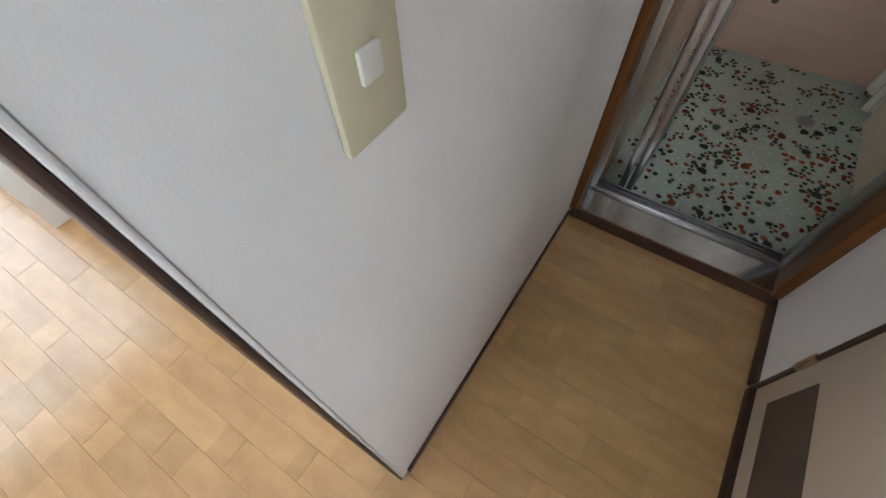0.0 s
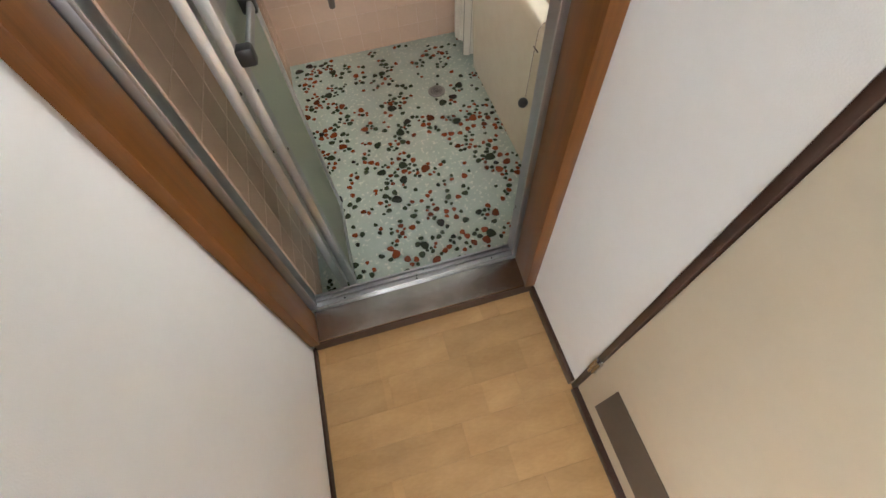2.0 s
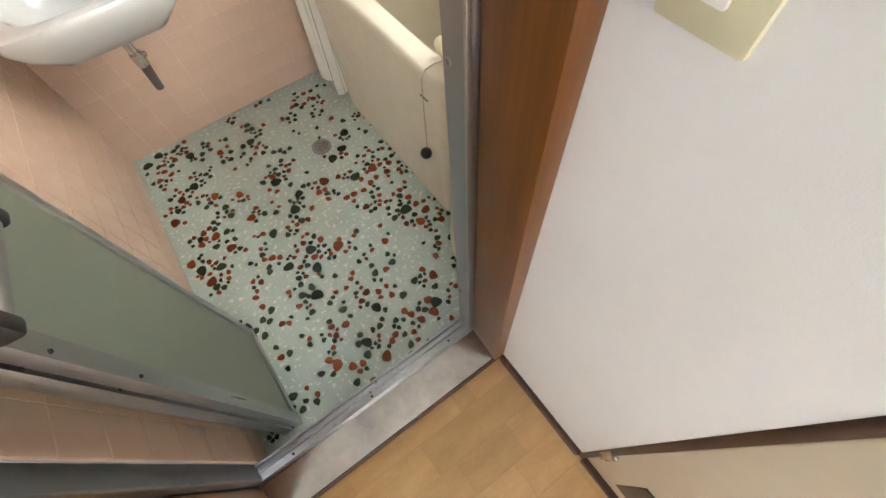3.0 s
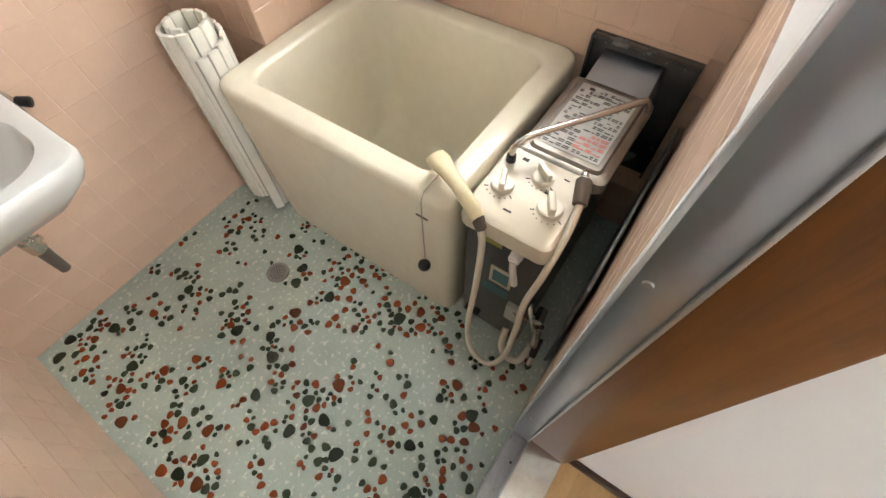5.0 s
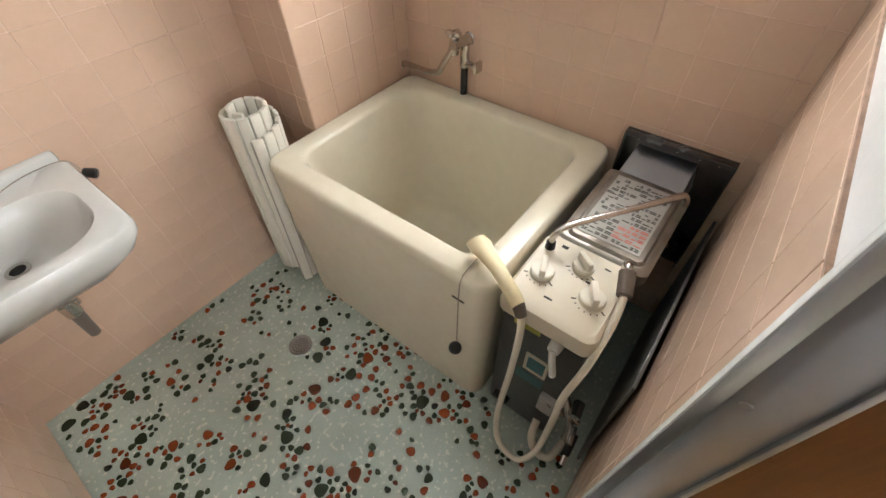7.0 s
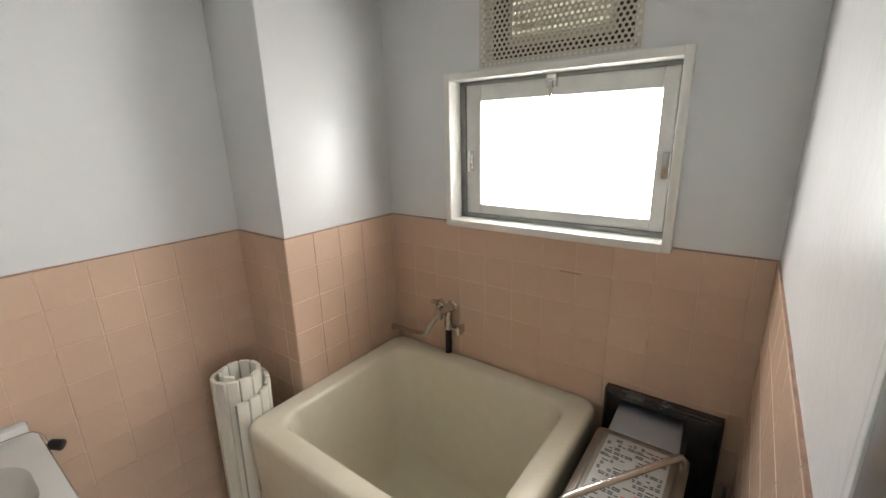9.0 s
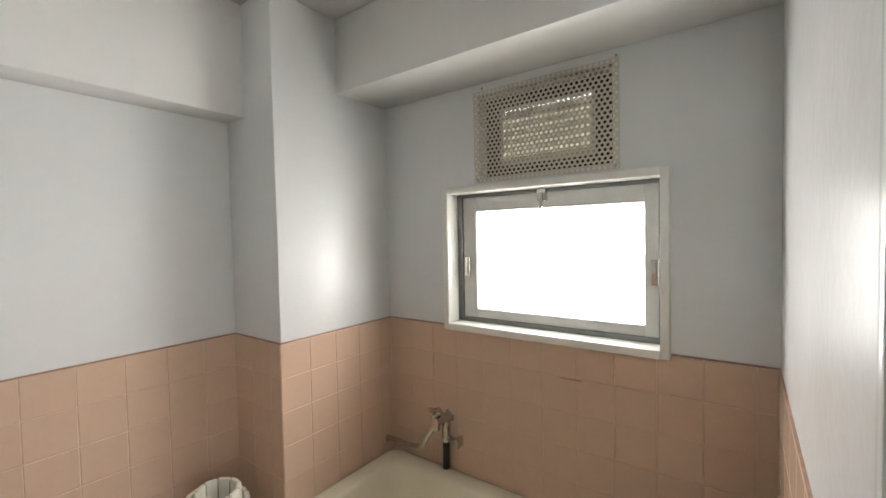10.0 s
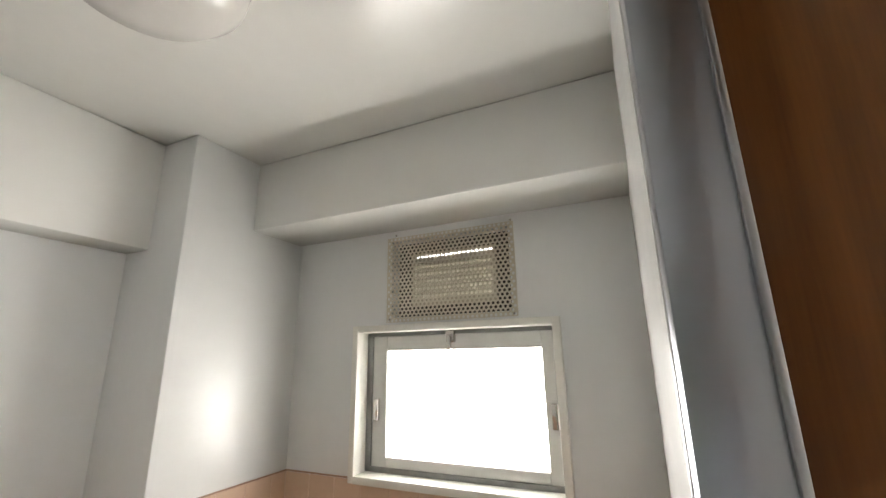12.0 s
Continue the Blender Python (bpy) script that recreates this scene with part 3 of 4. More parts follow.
# ---- bathtub ----
tub = thing("bathtub", "deep square cream bathtub, empty, beside the water heater", "bathtub", at=(0.52, 0.945, 0))
X0, X1, Y0, Y1, ZT = 0.172, 0.881, 0.519, 1.358, 0.637
loops = []
for dz, ins, r in ((0.0, 0.018, 0.045), (0.30, 0.010, 0.048), (ZT - 0.030, 0.002, 0.05), (ZT - 0.012, 0.003, 0.05), (ZT - 0.003, 0.009, 0.048), (ZT, 0.018, 0.045)):
    loops.append(rrect(X0 + ins, X1 - ins, Y0 + ins, Y1 - ins, dz, r))
for dz, ins, r in ((ZT - 0.001, 0.064, 0.055), (ZT - 0.005, 0.073, 0.06), (ZT - 0.015, 0.079, 0.065), (ZT - 0.08, 0.088, 0.07), (0.34, 0.108, 0.08), (0.18, 0.125, 0.09), (0.145, 0.138, 0.09), (0.128, 0.162, 0.08), (0.122, 0.20, 0.06)):
    loops.append(rrect(X0 + ins, X1 - ins, Y0 + ins, Y1 - ins, dz, r))
bm = loft(loops)
bm.transform(Matrix.Translation((-0.52, -0.945, 0)))
part("basin", bm, M_TUB, tub, "cream enamel tub shell")
bm = boxes((X0 - 0.0005, X0 + 0.006, 0.585, 0.622, 0.546, 0.549), bevel=0.001)
under(tub, "maker_mark", bm, M_GREYM, "small grey mark")

# plug chain and ball
chain = thing("plug_chain", "thin bead chain with black ball stopper over the tub rim", "chain", at=(0.165, 0.597, 0.33))
pts = [(0.275, 0.60, 0.607), (0.245, 0.600, 0.637), (0.215, 0.599, 0.6405), (0.185, 0.598, 0.638), (0.170, 0.597, 0.618), (0.166, 0.597, 0.55), (0.160, 0.597, 0.36)]
bm = bmesh.new()
path = []
for a, b in zip(pts, pts[1:]):
    n = max(2, int((Vector(b) - Vector(a)).length / 0.0042))
    path += [Vector(a).lerp(Vector(b), k / n) for k in range(n)]
for p in path:
    bmesh.ops.create_icosphere(bm, subdivisions=1, radius=0.0022, matrix=Matrix.Translation(p))
under(chain, "beads", bm, M_CHROME, "steel bead chain")
bm = bmesh.new()
bmesh.ops.create_uvsphere(bm, u_segments=20, v_segments=14, radius=0.019, matrix=Matrix.Translation((0.153, 0.597, 0.338)))
under(chain, "ball", bm, M_BLACK, "shiny black rubber ball")

# ---- water heater ----
heater = thing("bath_heater", "old dark grey gas bath heater with cream control top", "water heater", at=(0.48, 0.38, 0))
under(heater, "casing", boxes((0.215, 0.80, 0.285, 0.500, 0.03, 0.600), bevel=0.008), M_CASE, "dark grey enamel casing")
top = under(heater, "control_panel", loft([rrect(0.192, 0.428, 0.278, 0.506, 0.585, 0.022), rrect(0.190, 0.428, 0.276, 0.508, 0.606, 0.024), rrect(0.194, 0.428, 0.280, 0.504, 0.634, 0.024), rrect(0.204, 0.426, 0.288, 0.496, 0.642, 0.020)]), M_PANEL, "cream plastic control panel")
lidp = under(heater, "lid", loft([rrect(0.420, 0.760, 0.258, 0.486, 0.610, 0.02), rrect(0.420, 0.760, 0.258, 0.486, 0.640, 0.02), rrect(0.428, 0.752, 0.266, 0.478, 0.646, 0.018), rrect(0.440, 0.740, 0.278, 0.466, 0.646, 0.016), rrect(0.446, 0.734, 0.284, 0.460, 0.654, 0.014)]), M_LIDM, "grey metal top lid")
lab = under(heater, "label", boxes((0.462, 0.722, 0.296, 0.450, 0.654, 0.6553)), M_LABEL, "silver instruction label")
rnd = random.Random(4)
ink, red = bmesh.new(), bmesh.new()
for col in range(2):
    for row in range(15):
        x = 0.472 + row * 0.0165
        y0 = 0.302 + col * 0.074
        y = y0
        while y < y0 + 0.062:
            w = rnd.uniform(0.006, 0.02)
            tgt = red if (col == 0 and 1 <= row <= 4) else ink
            if rnd.random() < 0.85:
                for dx in ((0, 0.006) if rnd.random() < 0.7 else (0,)):
                    m = Matrix.LocRotScale((x + dx, min(y + w / 2, y0 + 0.064), 0.6557), None, (0.0030, w * 0.95, 0.0006))
                    bmesh.ops.create_cube(tgt, size=1, matrix=m)
            y += w + 0.003
o = part("print", ink, M_INK, lab, "unreadable black print")
o = part("print", red, M_RED, lab, "unreadable red print")


def knob(x, y, r, turn):
    bm = cyl((0, 0, 0), (0, 0, 0.013), r * 1.05, r * 0.92, 28, 0.002)
    g = boxes((-r * 0.95, r * 0.95, -r * 0.26, r * 0.26, 0.010, 0.036), bevel=0.004)
    tmp = bpy.data.meshes.new("t")
    g.to_mesh(tmp)
    g.free()
    bm.from_mesh(tmp)
    bm.transform(pose(x, y, 0.642, 0, 0, turn))
    k = under(heater, "knob", bm, M_KNOB, "cream pointer knob")
    return k


for x, y, r, t in ((0.298, 0.455, 0.027, 20), (0.368, 0.386, 0.025, 55), (0.296, 0.332, 0.029, 30)):
    knob(x, y, r, t)
    bm = bmesh.new()
    for k in range(7):
        a = radians(120 + k * 20)
        m = Matrix.LocRotScale((x + (r + 0.010) * math.cos(a), y + (r + 0.010) * math.sin(a), 0.6424), Euler((0, 0, a)), (0.003 if k not in (0, 6) else 0.010, 0.0026, 0.0008))
        bmesh.ops.create_cube(bm, size=1, matrix=m)
    under(heater, "dial_marks", bm, M_INK, "black printed dial marks")
bm = boxes((0.395, 0.405, 0.440, 0.456, 0.642, 0.6426), (0.392, 0.396, 0.330, 0.345, 0.642, 0.6426), (0.332, 0.336, 0.350, 0.364, 0.642, 0.6426), (0.240, 0.245, 0.400, 0.42, 0.642, 0.6426))
tagged(under(heater, "print", bm, M_INK, "unreadable black print"), kind="stuff")
# front details
under(heater, "sticker", boxes((0.2140, 0.2155, 0.395, 0.465, 0.528, 0.552)), M_YLAB, "dirty yellow sticker")
under(heater, "maker_mark", boxes((0.2140, 0.2155, 0.452, 0.488, 0.568, 0.578)), M_LABEL, "small silver plate")
wf = under(heater, "viewing_window", boxes((0.209, 0.2155, 0.350, 0.358, 0.355, 0.435), (0.209, 0.2155, 0.407, 0.415, 0.355, 0.435), (0.209, 0.2155, 0.358, 0.407, 0.355, 0.364), (0.209, 0.2155, 0.358, 0.407, 0.426, 0.435), bevel=0.0015), M_PANEL, "cream-rimmed viewing window")
part("glass", boxes((0.212, 0.2158, 0.358, 0.407, 0.364, 0.426)), M_TEAL, wf, "dark teal glass").location = (0, 0, 0)
under(heater, "sticker", boxes((0.2140, 0.2155, 0.352, 0.432, 0.285, 0.330)), M_TEAL, "dark teal sticker")
cock = under(heater, "cock", cyl((0.215, 0.352, 0.545), (0.188, 0.352, 0.545), 0.017, 0.014, 18, 0.003), M_ROCKER, "white plastic cock")
o = part("lever", tube([(0.190, 0.352, 0.545), (0.182, 0.345, 0.52), (0.180, 0.336, 0.485), (0.178, 0.332, 0.468)], 0.0085), M_ROCKER, cock)
for y in (0.47, 0.44):
    under(heater, "foot_knob", cyl((0.216, y, 0.10), (0.195, y, 0.10), 0.013, 0.011, 16), M_BLACK, "black round knob")
for y in (0.31, 0.47):
    for x in (0.25, 0.76):
        under(heater, "foot", boxes((x - 0.015, x + 0.015, y - 0.012, y + 0.012, 0.0, 0.032)), M_BLACK)
# fittings below the panel
under(heater, "pipe", tube([(0.235, 0.29, 0.30), (0.21, 0.262, 0.27), (0.22, 0.245, 0.18), (0.235, 0.24, 0.06), (0.25, 0.24, 0.01)], 0.011), M_CHROME, "dull steel supply pipe")
under(heater, "pipe", tube([(0.215, 0.33, 0.09), (0.175, 0.32, 0.05), (0.155, 0.29, 0.025), (0.165, 0.25, 0.02), (0.23, 0.235, 0.02)], 0.012), M_HOSE, "stained cream drain hose")
under(heater, "valve", boxes((0.198, 0.216, 0.30, 0.345, 0.20, 0.29), bevel=0.004), M_LABEL, "grey metal valve block")
under(heater, "valve", cyl((0.215, 0.235, 0.20), (0.165, 0.225, 0.20), 0.013, 0.010, 16), M_CHROME, "steel valve stub")
under(heater, "valve", cyl((0.245, 0.25, 0.29), (0.20, 0.245, 0.29), 0.015, 0.015, 8), M_CHROME, "steel union nut")

bm = bmesh.new()
a, b = Vector((0.205, 0.318, 0.268)), Vector((0.232, 0.232, 0.205))
for k in range(15):
    p = a.lerp(b, k / 14)
    d = (b - a).normalized()
    bmesh.ops.create_cone(bm, cap_ends=True, segments=12, radius1=0.0105 if k % 2 else 0.0085, radius2=0.0105 if k % 2 else 0.0085, depth=0.0085,
                          matrix=Matrix.Translation(p) @ d.to_track_quat("Z", "Y").to_matrix().to_4x4())
under(heater, "flexible_pipe", bm, M_CHROME, "ribbed grey flexible pipe")
under(heater, "gas_cock", cyl((0.222, 0.222, 0.150), (0.165, 0.215, 0.120), 0.014, 0.011, 14, 0.002), M_BLACK, "black gas cock with steel tip")
under(heater, "cock_tip", cyl((0.165, 0.215, 0.120), (0.140, 0.212, 0.108), 0.0085, 0.0075, 12, 0.001), M_CHROME)

# flue box on the wall
flue = thing("flue_plate", "black stained metal flue box on the tiled wall", "flue", at=(0.86, 0.355, 0.55))
under(flue, "back_plate", boxes((0.868, 0.8815, 0.200, 0.500, 0.30, 0.712), bevel=0.002), M_BLKMET, "black metal back plate")
under(flue, "rim", boxes((0.845, 0.868, 0.200, 0.208, 0.30, 0.712), (0.845, 0.868, 0.492, 0.500, 0.30, 0.712), (0.845, 0.868, 0.208, 0.492, 0.702, 0.712), bevel=0.002), M_BLKMET, "black folded rim")
under(flue, "duct", loft([[(0.745, 0.275, 0.60), (0.745, 0.470, 0.60), (0.867, 0.470, 0.60), (0.867, 0.275, 0.60)], [(0.755, 0.285, 0.636), (0.755, 0.460, 0.636), (0.867, 0.455, 0.675), (0.867, 0.290, 0.675)]]), M_STILE, "silver-grey metal duct hood")
for y in (0.24, 0.35, 0.46):
    under(flue, "rivet", cyl((0.868, y, 0.69), (0.865, y, 0.69), 0.004, 0.003, 10), M_CHROME)
bm = boxes((0.8785, 0.8822, 0.190, 0.506, 0.712, 0.730), (0.8785, 0.8822, 0.160, 0.2, 0.60, 0.722))
under(flue, "mortar", bm, M_GROUT, "rough grey mortar edge")

# black splash panel standing in the gap
gap = solid("splash_panel", boxes((0.22, 0.84, 0.172, 0.180, 0.0, 0.54), bevel=0.002), M_SOOT, "black stained metal panel behind the heater", "panel")

# swivel spout, shower
spout = thing("bath_spout", "steel swivel spout on the heater's control panel", "spout", at=(0.378, 0.478, 0.642))
under(spout, "collar", cyl((0.378, 0.478, 0.641), (0.378, 0.478, 0.664), 0.0125, 0.0115, 18, 0.002), M_BLACK, "black rubber collar")
under(spout, "tube", tube([(0.378, 0.478, 0.655), (0.380, 0.477, 0.680), (0.392, 0.467, 0.700), (0.43, 0.44, 0.708), (0.54, 0.36, 0.713), (0.640, 0.288, 0.716), (0.660, 0.275, 0.712), (0.668, 0.268, 0.695), (0.668, 0.268, 0.680)], 0.0082), M_CHROME, "bent steel tube")
shower = thing("hand_shower", "yellowed plastic hand shower with cream hose on the heater", "shower", at=(0.22, 0.52, 0.642))
hl = []
for p, a, b in (((0.268, 0.622, 0.672), 0.010, 0.010), ((0.262, 0.618, 0.678), 0.019, 0.015), ((0.250, 0.596, 0.684), 0.021, 0.015), ((0.236, 0.566, 0.682), 0.016, 0.013), ((0.222, 0.530, 0.676), 0.0135, 0.012), ((0.206, 0.494, 0.664), 0.0135, 0.012), ((0.194, 0.464, 0.650), 0.014, 0.0125), ((0.189, 0.452, 0.640), 0.013, 0.012)):
    d = Vector((-0.4, -0.86, -0.25)).normalized()
    s = d.cross(Vector((0, 0, 1))).normalized()
    u = s.cross(d)
    a, b = a * 1.3, b * 1.25
    hl.append([Vector(p) + s * a * math.cos(k * math.pi / 8) + u * b * math.sin(k * math.pi / 8) for k in range(16)])
under(shower, "handset", loft(hl), M_YELL, "yellowed plastic handset")
under(shower, "collar", cyl((0.191, 0.456, 0.644), (0.182, 0.438, 0.618), 0.0155, 0.013, 18, 0.002), M_GREYM, "dark grey collar")
under(shower, "hose", tube([(0.184, 0.441, 0.622), (0.176, 0.430, 0.56), (0.155, 0.425, 0.40), (0.128, 0.425, 0.20), (0.108, 0.405, 0.07), (0.098, 0.36, 0.022), (0.105, 0.315, 0.025), (0.128, 0.288, 0.11), (0.146, 0.285, 0.30), (0.158, 0.288, 0.44), (0.190, 0.275, 0.56), (0.262, 0.272, 0.635), (0.320, 0.280, 0.672), (0.335, 0.285, 0.678)], 0.0088, steps=10), M_HOSE, "cream rubber hose")
under(shower, "connector", cyl((0.318, 0.279, 0.672), (0.372, 0.298, 0.692), 0.0165, 0.018, 20, 0.003), M_GREYM, "dark grey hose connector")
under(shower, "elbow", tube([(0.365, 0.296, 0.690), (0.385, 0.302, 0.692), (0.398, 0.306, 0.680), (0.400, 0.306, 0.642)], 0.010), M_CHROME, "steel elbow")

# ---- wall faucet ----
tap = thing("wall_faucet", "old chrome wall faucet with long swivel spout over tub", "faucet", at=(0.87, 1.07, 0.80))
under(tap, "flange", cyl((0.8815, 1.062, 0.826), (0.872, 1.062, 0.826), 0.024, 0.018, 20), M_CHROME)
under(tap, "body", cyl((0.875, 1.062, 0.826), (0.800, 1.070, 0.826), 0.0175, 0.0155, 18, 0.002), M_CHROME)
under(tap, "valve", cyl((0.822, 1.085, 0.79), (0.822, 1.080, 0.850), 0.0185, 0.014, 16, 0.002), M_CHROME)
under(tap, "handle", boxes((0.812, 0.832, 1.056, 1.112, 0.848, 0.862), (0.796, 0.848, 1.076, 1.092, 0.848, 0.862), bevel=0.004), M_CHROME, "worn chrome handle")
under(tap, "spout", tube([(0.815, 1.078, 0.812), (0.80, 1.10, 0.775), (0.795, 1.118, 0.742), (0.80, 1.135, 0.722), (0.815, 1.20, 0.702), (0.835, 1.30, 0.690), (0.840, 1.34, 0.684), (0.838, 1.346, 0.668)], 0.0105), M_CHROME, "thin swivel spout")
under(tap, "riser", cyl((0.862, 1.066, 0.815), (0.862, 1.068, 0.735), 0.0155, 0.0155, 16, 0.002), M_CHROME)
under(tap, "lower_pipe", cyl((0.862, 1.068, 0.738), (0.862, 1.070, 0.625), 0.0125, 0.0125, 16), M_BLACK, "black wrapped pipe")
under(tap, "cock", cyl((0.862, 1.06, 0.752), (0.850, 1.012, 0.752), 0.011, 0.011, 14), M_CHROME)
under(tap, "cock_handle", boxes((0.833, 0.873, 1.000, 1.014, 0.734, 0.770), bevel=0.004), M_CHROME)
tap.location.y += 0.018

# ---- washbasin ----
sink = thing("washbasin", "white china wall-hung washbasin, empty", "washbasin", at=(-0.445, 1.62, 0.70))


def basin_loop(hw, yf, yb, z, r, bow=0.0):
    pts = rrect(-0.445 - hw, -0.445 + hw, yf, yb, z, r, 8)
    return [(x, y - (bow * max(0, 1 - ((x + 0.445) / hw) ** 2) if y < (yf + yb) / 2 else 0), z) for x, y, z in pts]


lp = [basin_loop(0.12, 1.36, 1.628, 0.585, 0.05), basin_loop(0.17, 1.30, 1.628, 0.610, 0.06), basin_loop(0.222, 1.222, 1.628, 0.690, 0.06), basin_loop(0.238, 1.202, 1.628, 0.730, 0.055), basin_loop(0.240, 1.200, 1.628, 0.752, 0.055), basin_loop(0.236, 1.204, 1.626, 0.762, 0.052), basin_loop(0.228, 1.212, 1.622, 0.766, 0.048)]
lp += [basin_loop(0.195, 1.245, 1.515, 0.762, 0.10), basin_loop(0.188, 1.252, 1.508, 0.752, 0.10), basin_loop(0.170, 1.275, 1.500, 0.710, 0.095), basin_loop(0.13, 1.315, 1.495, 0.665, 0.085), basin_loop(0.07, 1.375, 1.49, 0.645, 0.055), basin_loop(0.025, 1.430, 1.478, 0.640, 0.022)]
under(sink, "bowl", loft(lp), M_CHINA, "white glazed bowl")
under(sink, "upstand", boxes((-0.672, -0.218, 1.592, 1.6285, 0.760, 0.790), bevel=0.009), M_CHINA, "low glazed back ledge")
ring = under(sink, "drain_ring", loft([[(-0.445 + r * math.cos(k * math.pi / 12), 1.454 + r * math.sin(k * math.pi / 12), z) for k in range(24)] for r, z in ((0.027, 0.641), (0.027, 0.645), (0.018, 0.644), (0.016, 0.636))], cap_last=False), M_CHROME, "steel drain ring")
# solid black disc paints the shade inside the waste hole
part("hole", cyl((-0.445, 1.454, 0.640), (-0.445, 1.454, 0.6425), 0.0165), M_BLACK, ring).location = (0, 0, 0)
under(sink, "drain_pipe", tube([(-0.445, 1.454, 0.60), (-0.443, 1.454, 0.53), (-0.440, 1.454, 0.46)], 0.0150), M_CHROME, "steel waste pipe")
under(sink, "collar", cyl((-0.441, 1.454, 0.500), (-0.440, 1.454, 0.450), 0.0215, 0.0215, 18, 0.003), M_CHROME, "chrome union nut")
under(sink, "collar", cyl((-0.444, 1.454, 0.572), (-0.443, 1.454, 0.548), 0.0225, 0.0225, 12, 0.002), M_BLACK, "black rubber collar")
under(sink, "cleanout", cyl((-0.440, 1.454, 0.482), (-0.410, 1.448, 0.486), 0.012, 0.010, 14, 0.002), M_CHROME, "chrome clean-out cap")
under(sink, "tailpiece", cyl((-0.440, 1.454, 0.452), (-0.447, 1.454, 0.352), 0.0175, 0.0140, 18, 0.003), M_GREYM, "dull grey tailpiece")
under(sink, "stop_valve", tube([(-0.336, 1.628, 0.505), (-0.336, 1.60, 0.505), (-0.338, 1.588, 0.515), (-0.35, 1.575, 0.62)], 0.009), M_CHROME, "steel supply valve")
under(sink, "valve_handle", boxes((-0.362, -0.310, 1.590, 1.600, 0.472, 0.482), (-0.341, -0.331, 1.588, 1.602, 0.478, 0.510), bevel=0.003), M_CHROME, "small cross handle")
tapb = thing("basin_faucet", "small chrome faucet on the washbasin", "faucet", at=(-0.445, 1.56, 0.764))
under(tapb, "body", cyl((-0.445, 1.56, 0.762), (-0.445, 1.56, 0.820), 0.017, 0.013, 18, 0.003), M_CHROME)
under(tapb, "spout", tube([(-0.445, 1.56, 0.80), (-0.43, 1.53, 0.818), (-0.415, 1.495, 0.815), (-0.408, 1.478, 0.795)], 0.011), M_CHROME)
under(tapb, "handle", boxes((-0.475, -0.415, 1.552, 1.568, 0.820, 0.833), bevel=0.004), M_CHROME)
plug = thing("sink_plug", "black rubber plug on a thin chain by the washbasin", "plug", at=(-0.17, 1.58, 0.73))
under(plug, "stopper", cyl((-0.200, 1.548, 0.738), (-0.176, 1.530, 0.727), 0.012, 0.014, 18, 0.003), M_BLACK, "black rubber stopper")
under(plug, "chain", tube([(-0.43, 1.53, 0.768), (-0.32, 1.585, 0.770), (-0.235, 1.588, 0.770), (-0.208, 1.57, 0.766), (-0.198, 1.550, 0.741)], 0.0018, 6), M_CHROME, "thin steel chain")

# ---- rolled bath cover ----
roll = thing("rolled_bath_cover", "rolled ivory slatted bath cover standing against the tub", "bath cover", at=(0.16, 1.43, 0))
FOOT, TOP = Vector((0.215, 1.462, 0.072)), Vector((0.234, 1.450, 0.80))
axis = (TOP - FOOT)
rot = axis.to_track_quat("Z", "Y").to_matrix().to_4x4()
slat_w, gap_w, length = 0.0325, 0.0025, 0.675
sm = mesh_of("slat", boxes((-slat_w / 2, slat_w / 2, -0.0065, 0.0065, 0, length), bevel=0.003), M_SLAT)
jm = mesh_of("joint", boxes((-0.004, 0.004, -0.002, 0.002, 0.002, length - 0.006)), M_SLATJ)
r, ang, k = 0.043, 0.0, 0
for turn_k in range(22):
    ang += (slat_w + gap_w) / r
    r += 0.019 * (slat_w + gap_w) / r / (2 * math.pi) * 1.25
ang, r = ang + radians(188), 0.043
tilt_frame = Matrix.Translation(FOOT) @ rot
while k < 23:
    shift = -0.075 * (k / 22.0) ** 2 + 0.02
    shift = min(shift, 0.012) if k < 12 else shift
    for me, off, nm in ((sm, 0.0, "slat"), (jm, 0.5, "slat_joint")):
        a = ang - off * (slat_w + gap_w) / r
        rr = r * (0.985 if off else 1.0)
        ob = new(nm, me)
        ob.parent = roll
        ob.matrix_local = Matrix.Translation((-0.16, -1.43, 0)) @ tilt_frame @ Matrix.Translation((rr * math.cos(a), rr * math.sin(a), max(shift, -0.07) + 0.0)) @ pose(0, 0, 0, 0, 0, math.degrees(a) + 90)
    ang -= (slat_w + gap_w) / r
    r += 0.019 * (slat_w + gap_w) / r / (2 * math.pi) * 1.25
    k += 1

# ---- ceiling lamp, floor drain ----
lamp = thing("ceiling_lamp", "round milk-glass ceiling lamp, switched off", "lamp", at=(-0.06, 0.83, ZC))
prof = [(0.115, -0.001), (0.118, -0.02), (0.150, -0.022), (0.154, -0.045), (0.147, -0.085), (0.118, -0.115), (0.06, -0.130), (0.01, -0.134)]
part("shade", loft([[(r * math.cos(k * math.pi / 20), r * math.sin(k * math.pi / 20), z) for k in range(40)] for r, z in prof[2:]]), M_LAMP, lamp, "milk-glass dome")
part("base", loft([[(r * math.cos(k * math.pi / 20), r * math.sin(k * math.pi / 20), z) for k in range(40)] for r, z in prof[:2] + [(0.14, -0.021)]]), M_ROCKER, lamp, "white base plate")

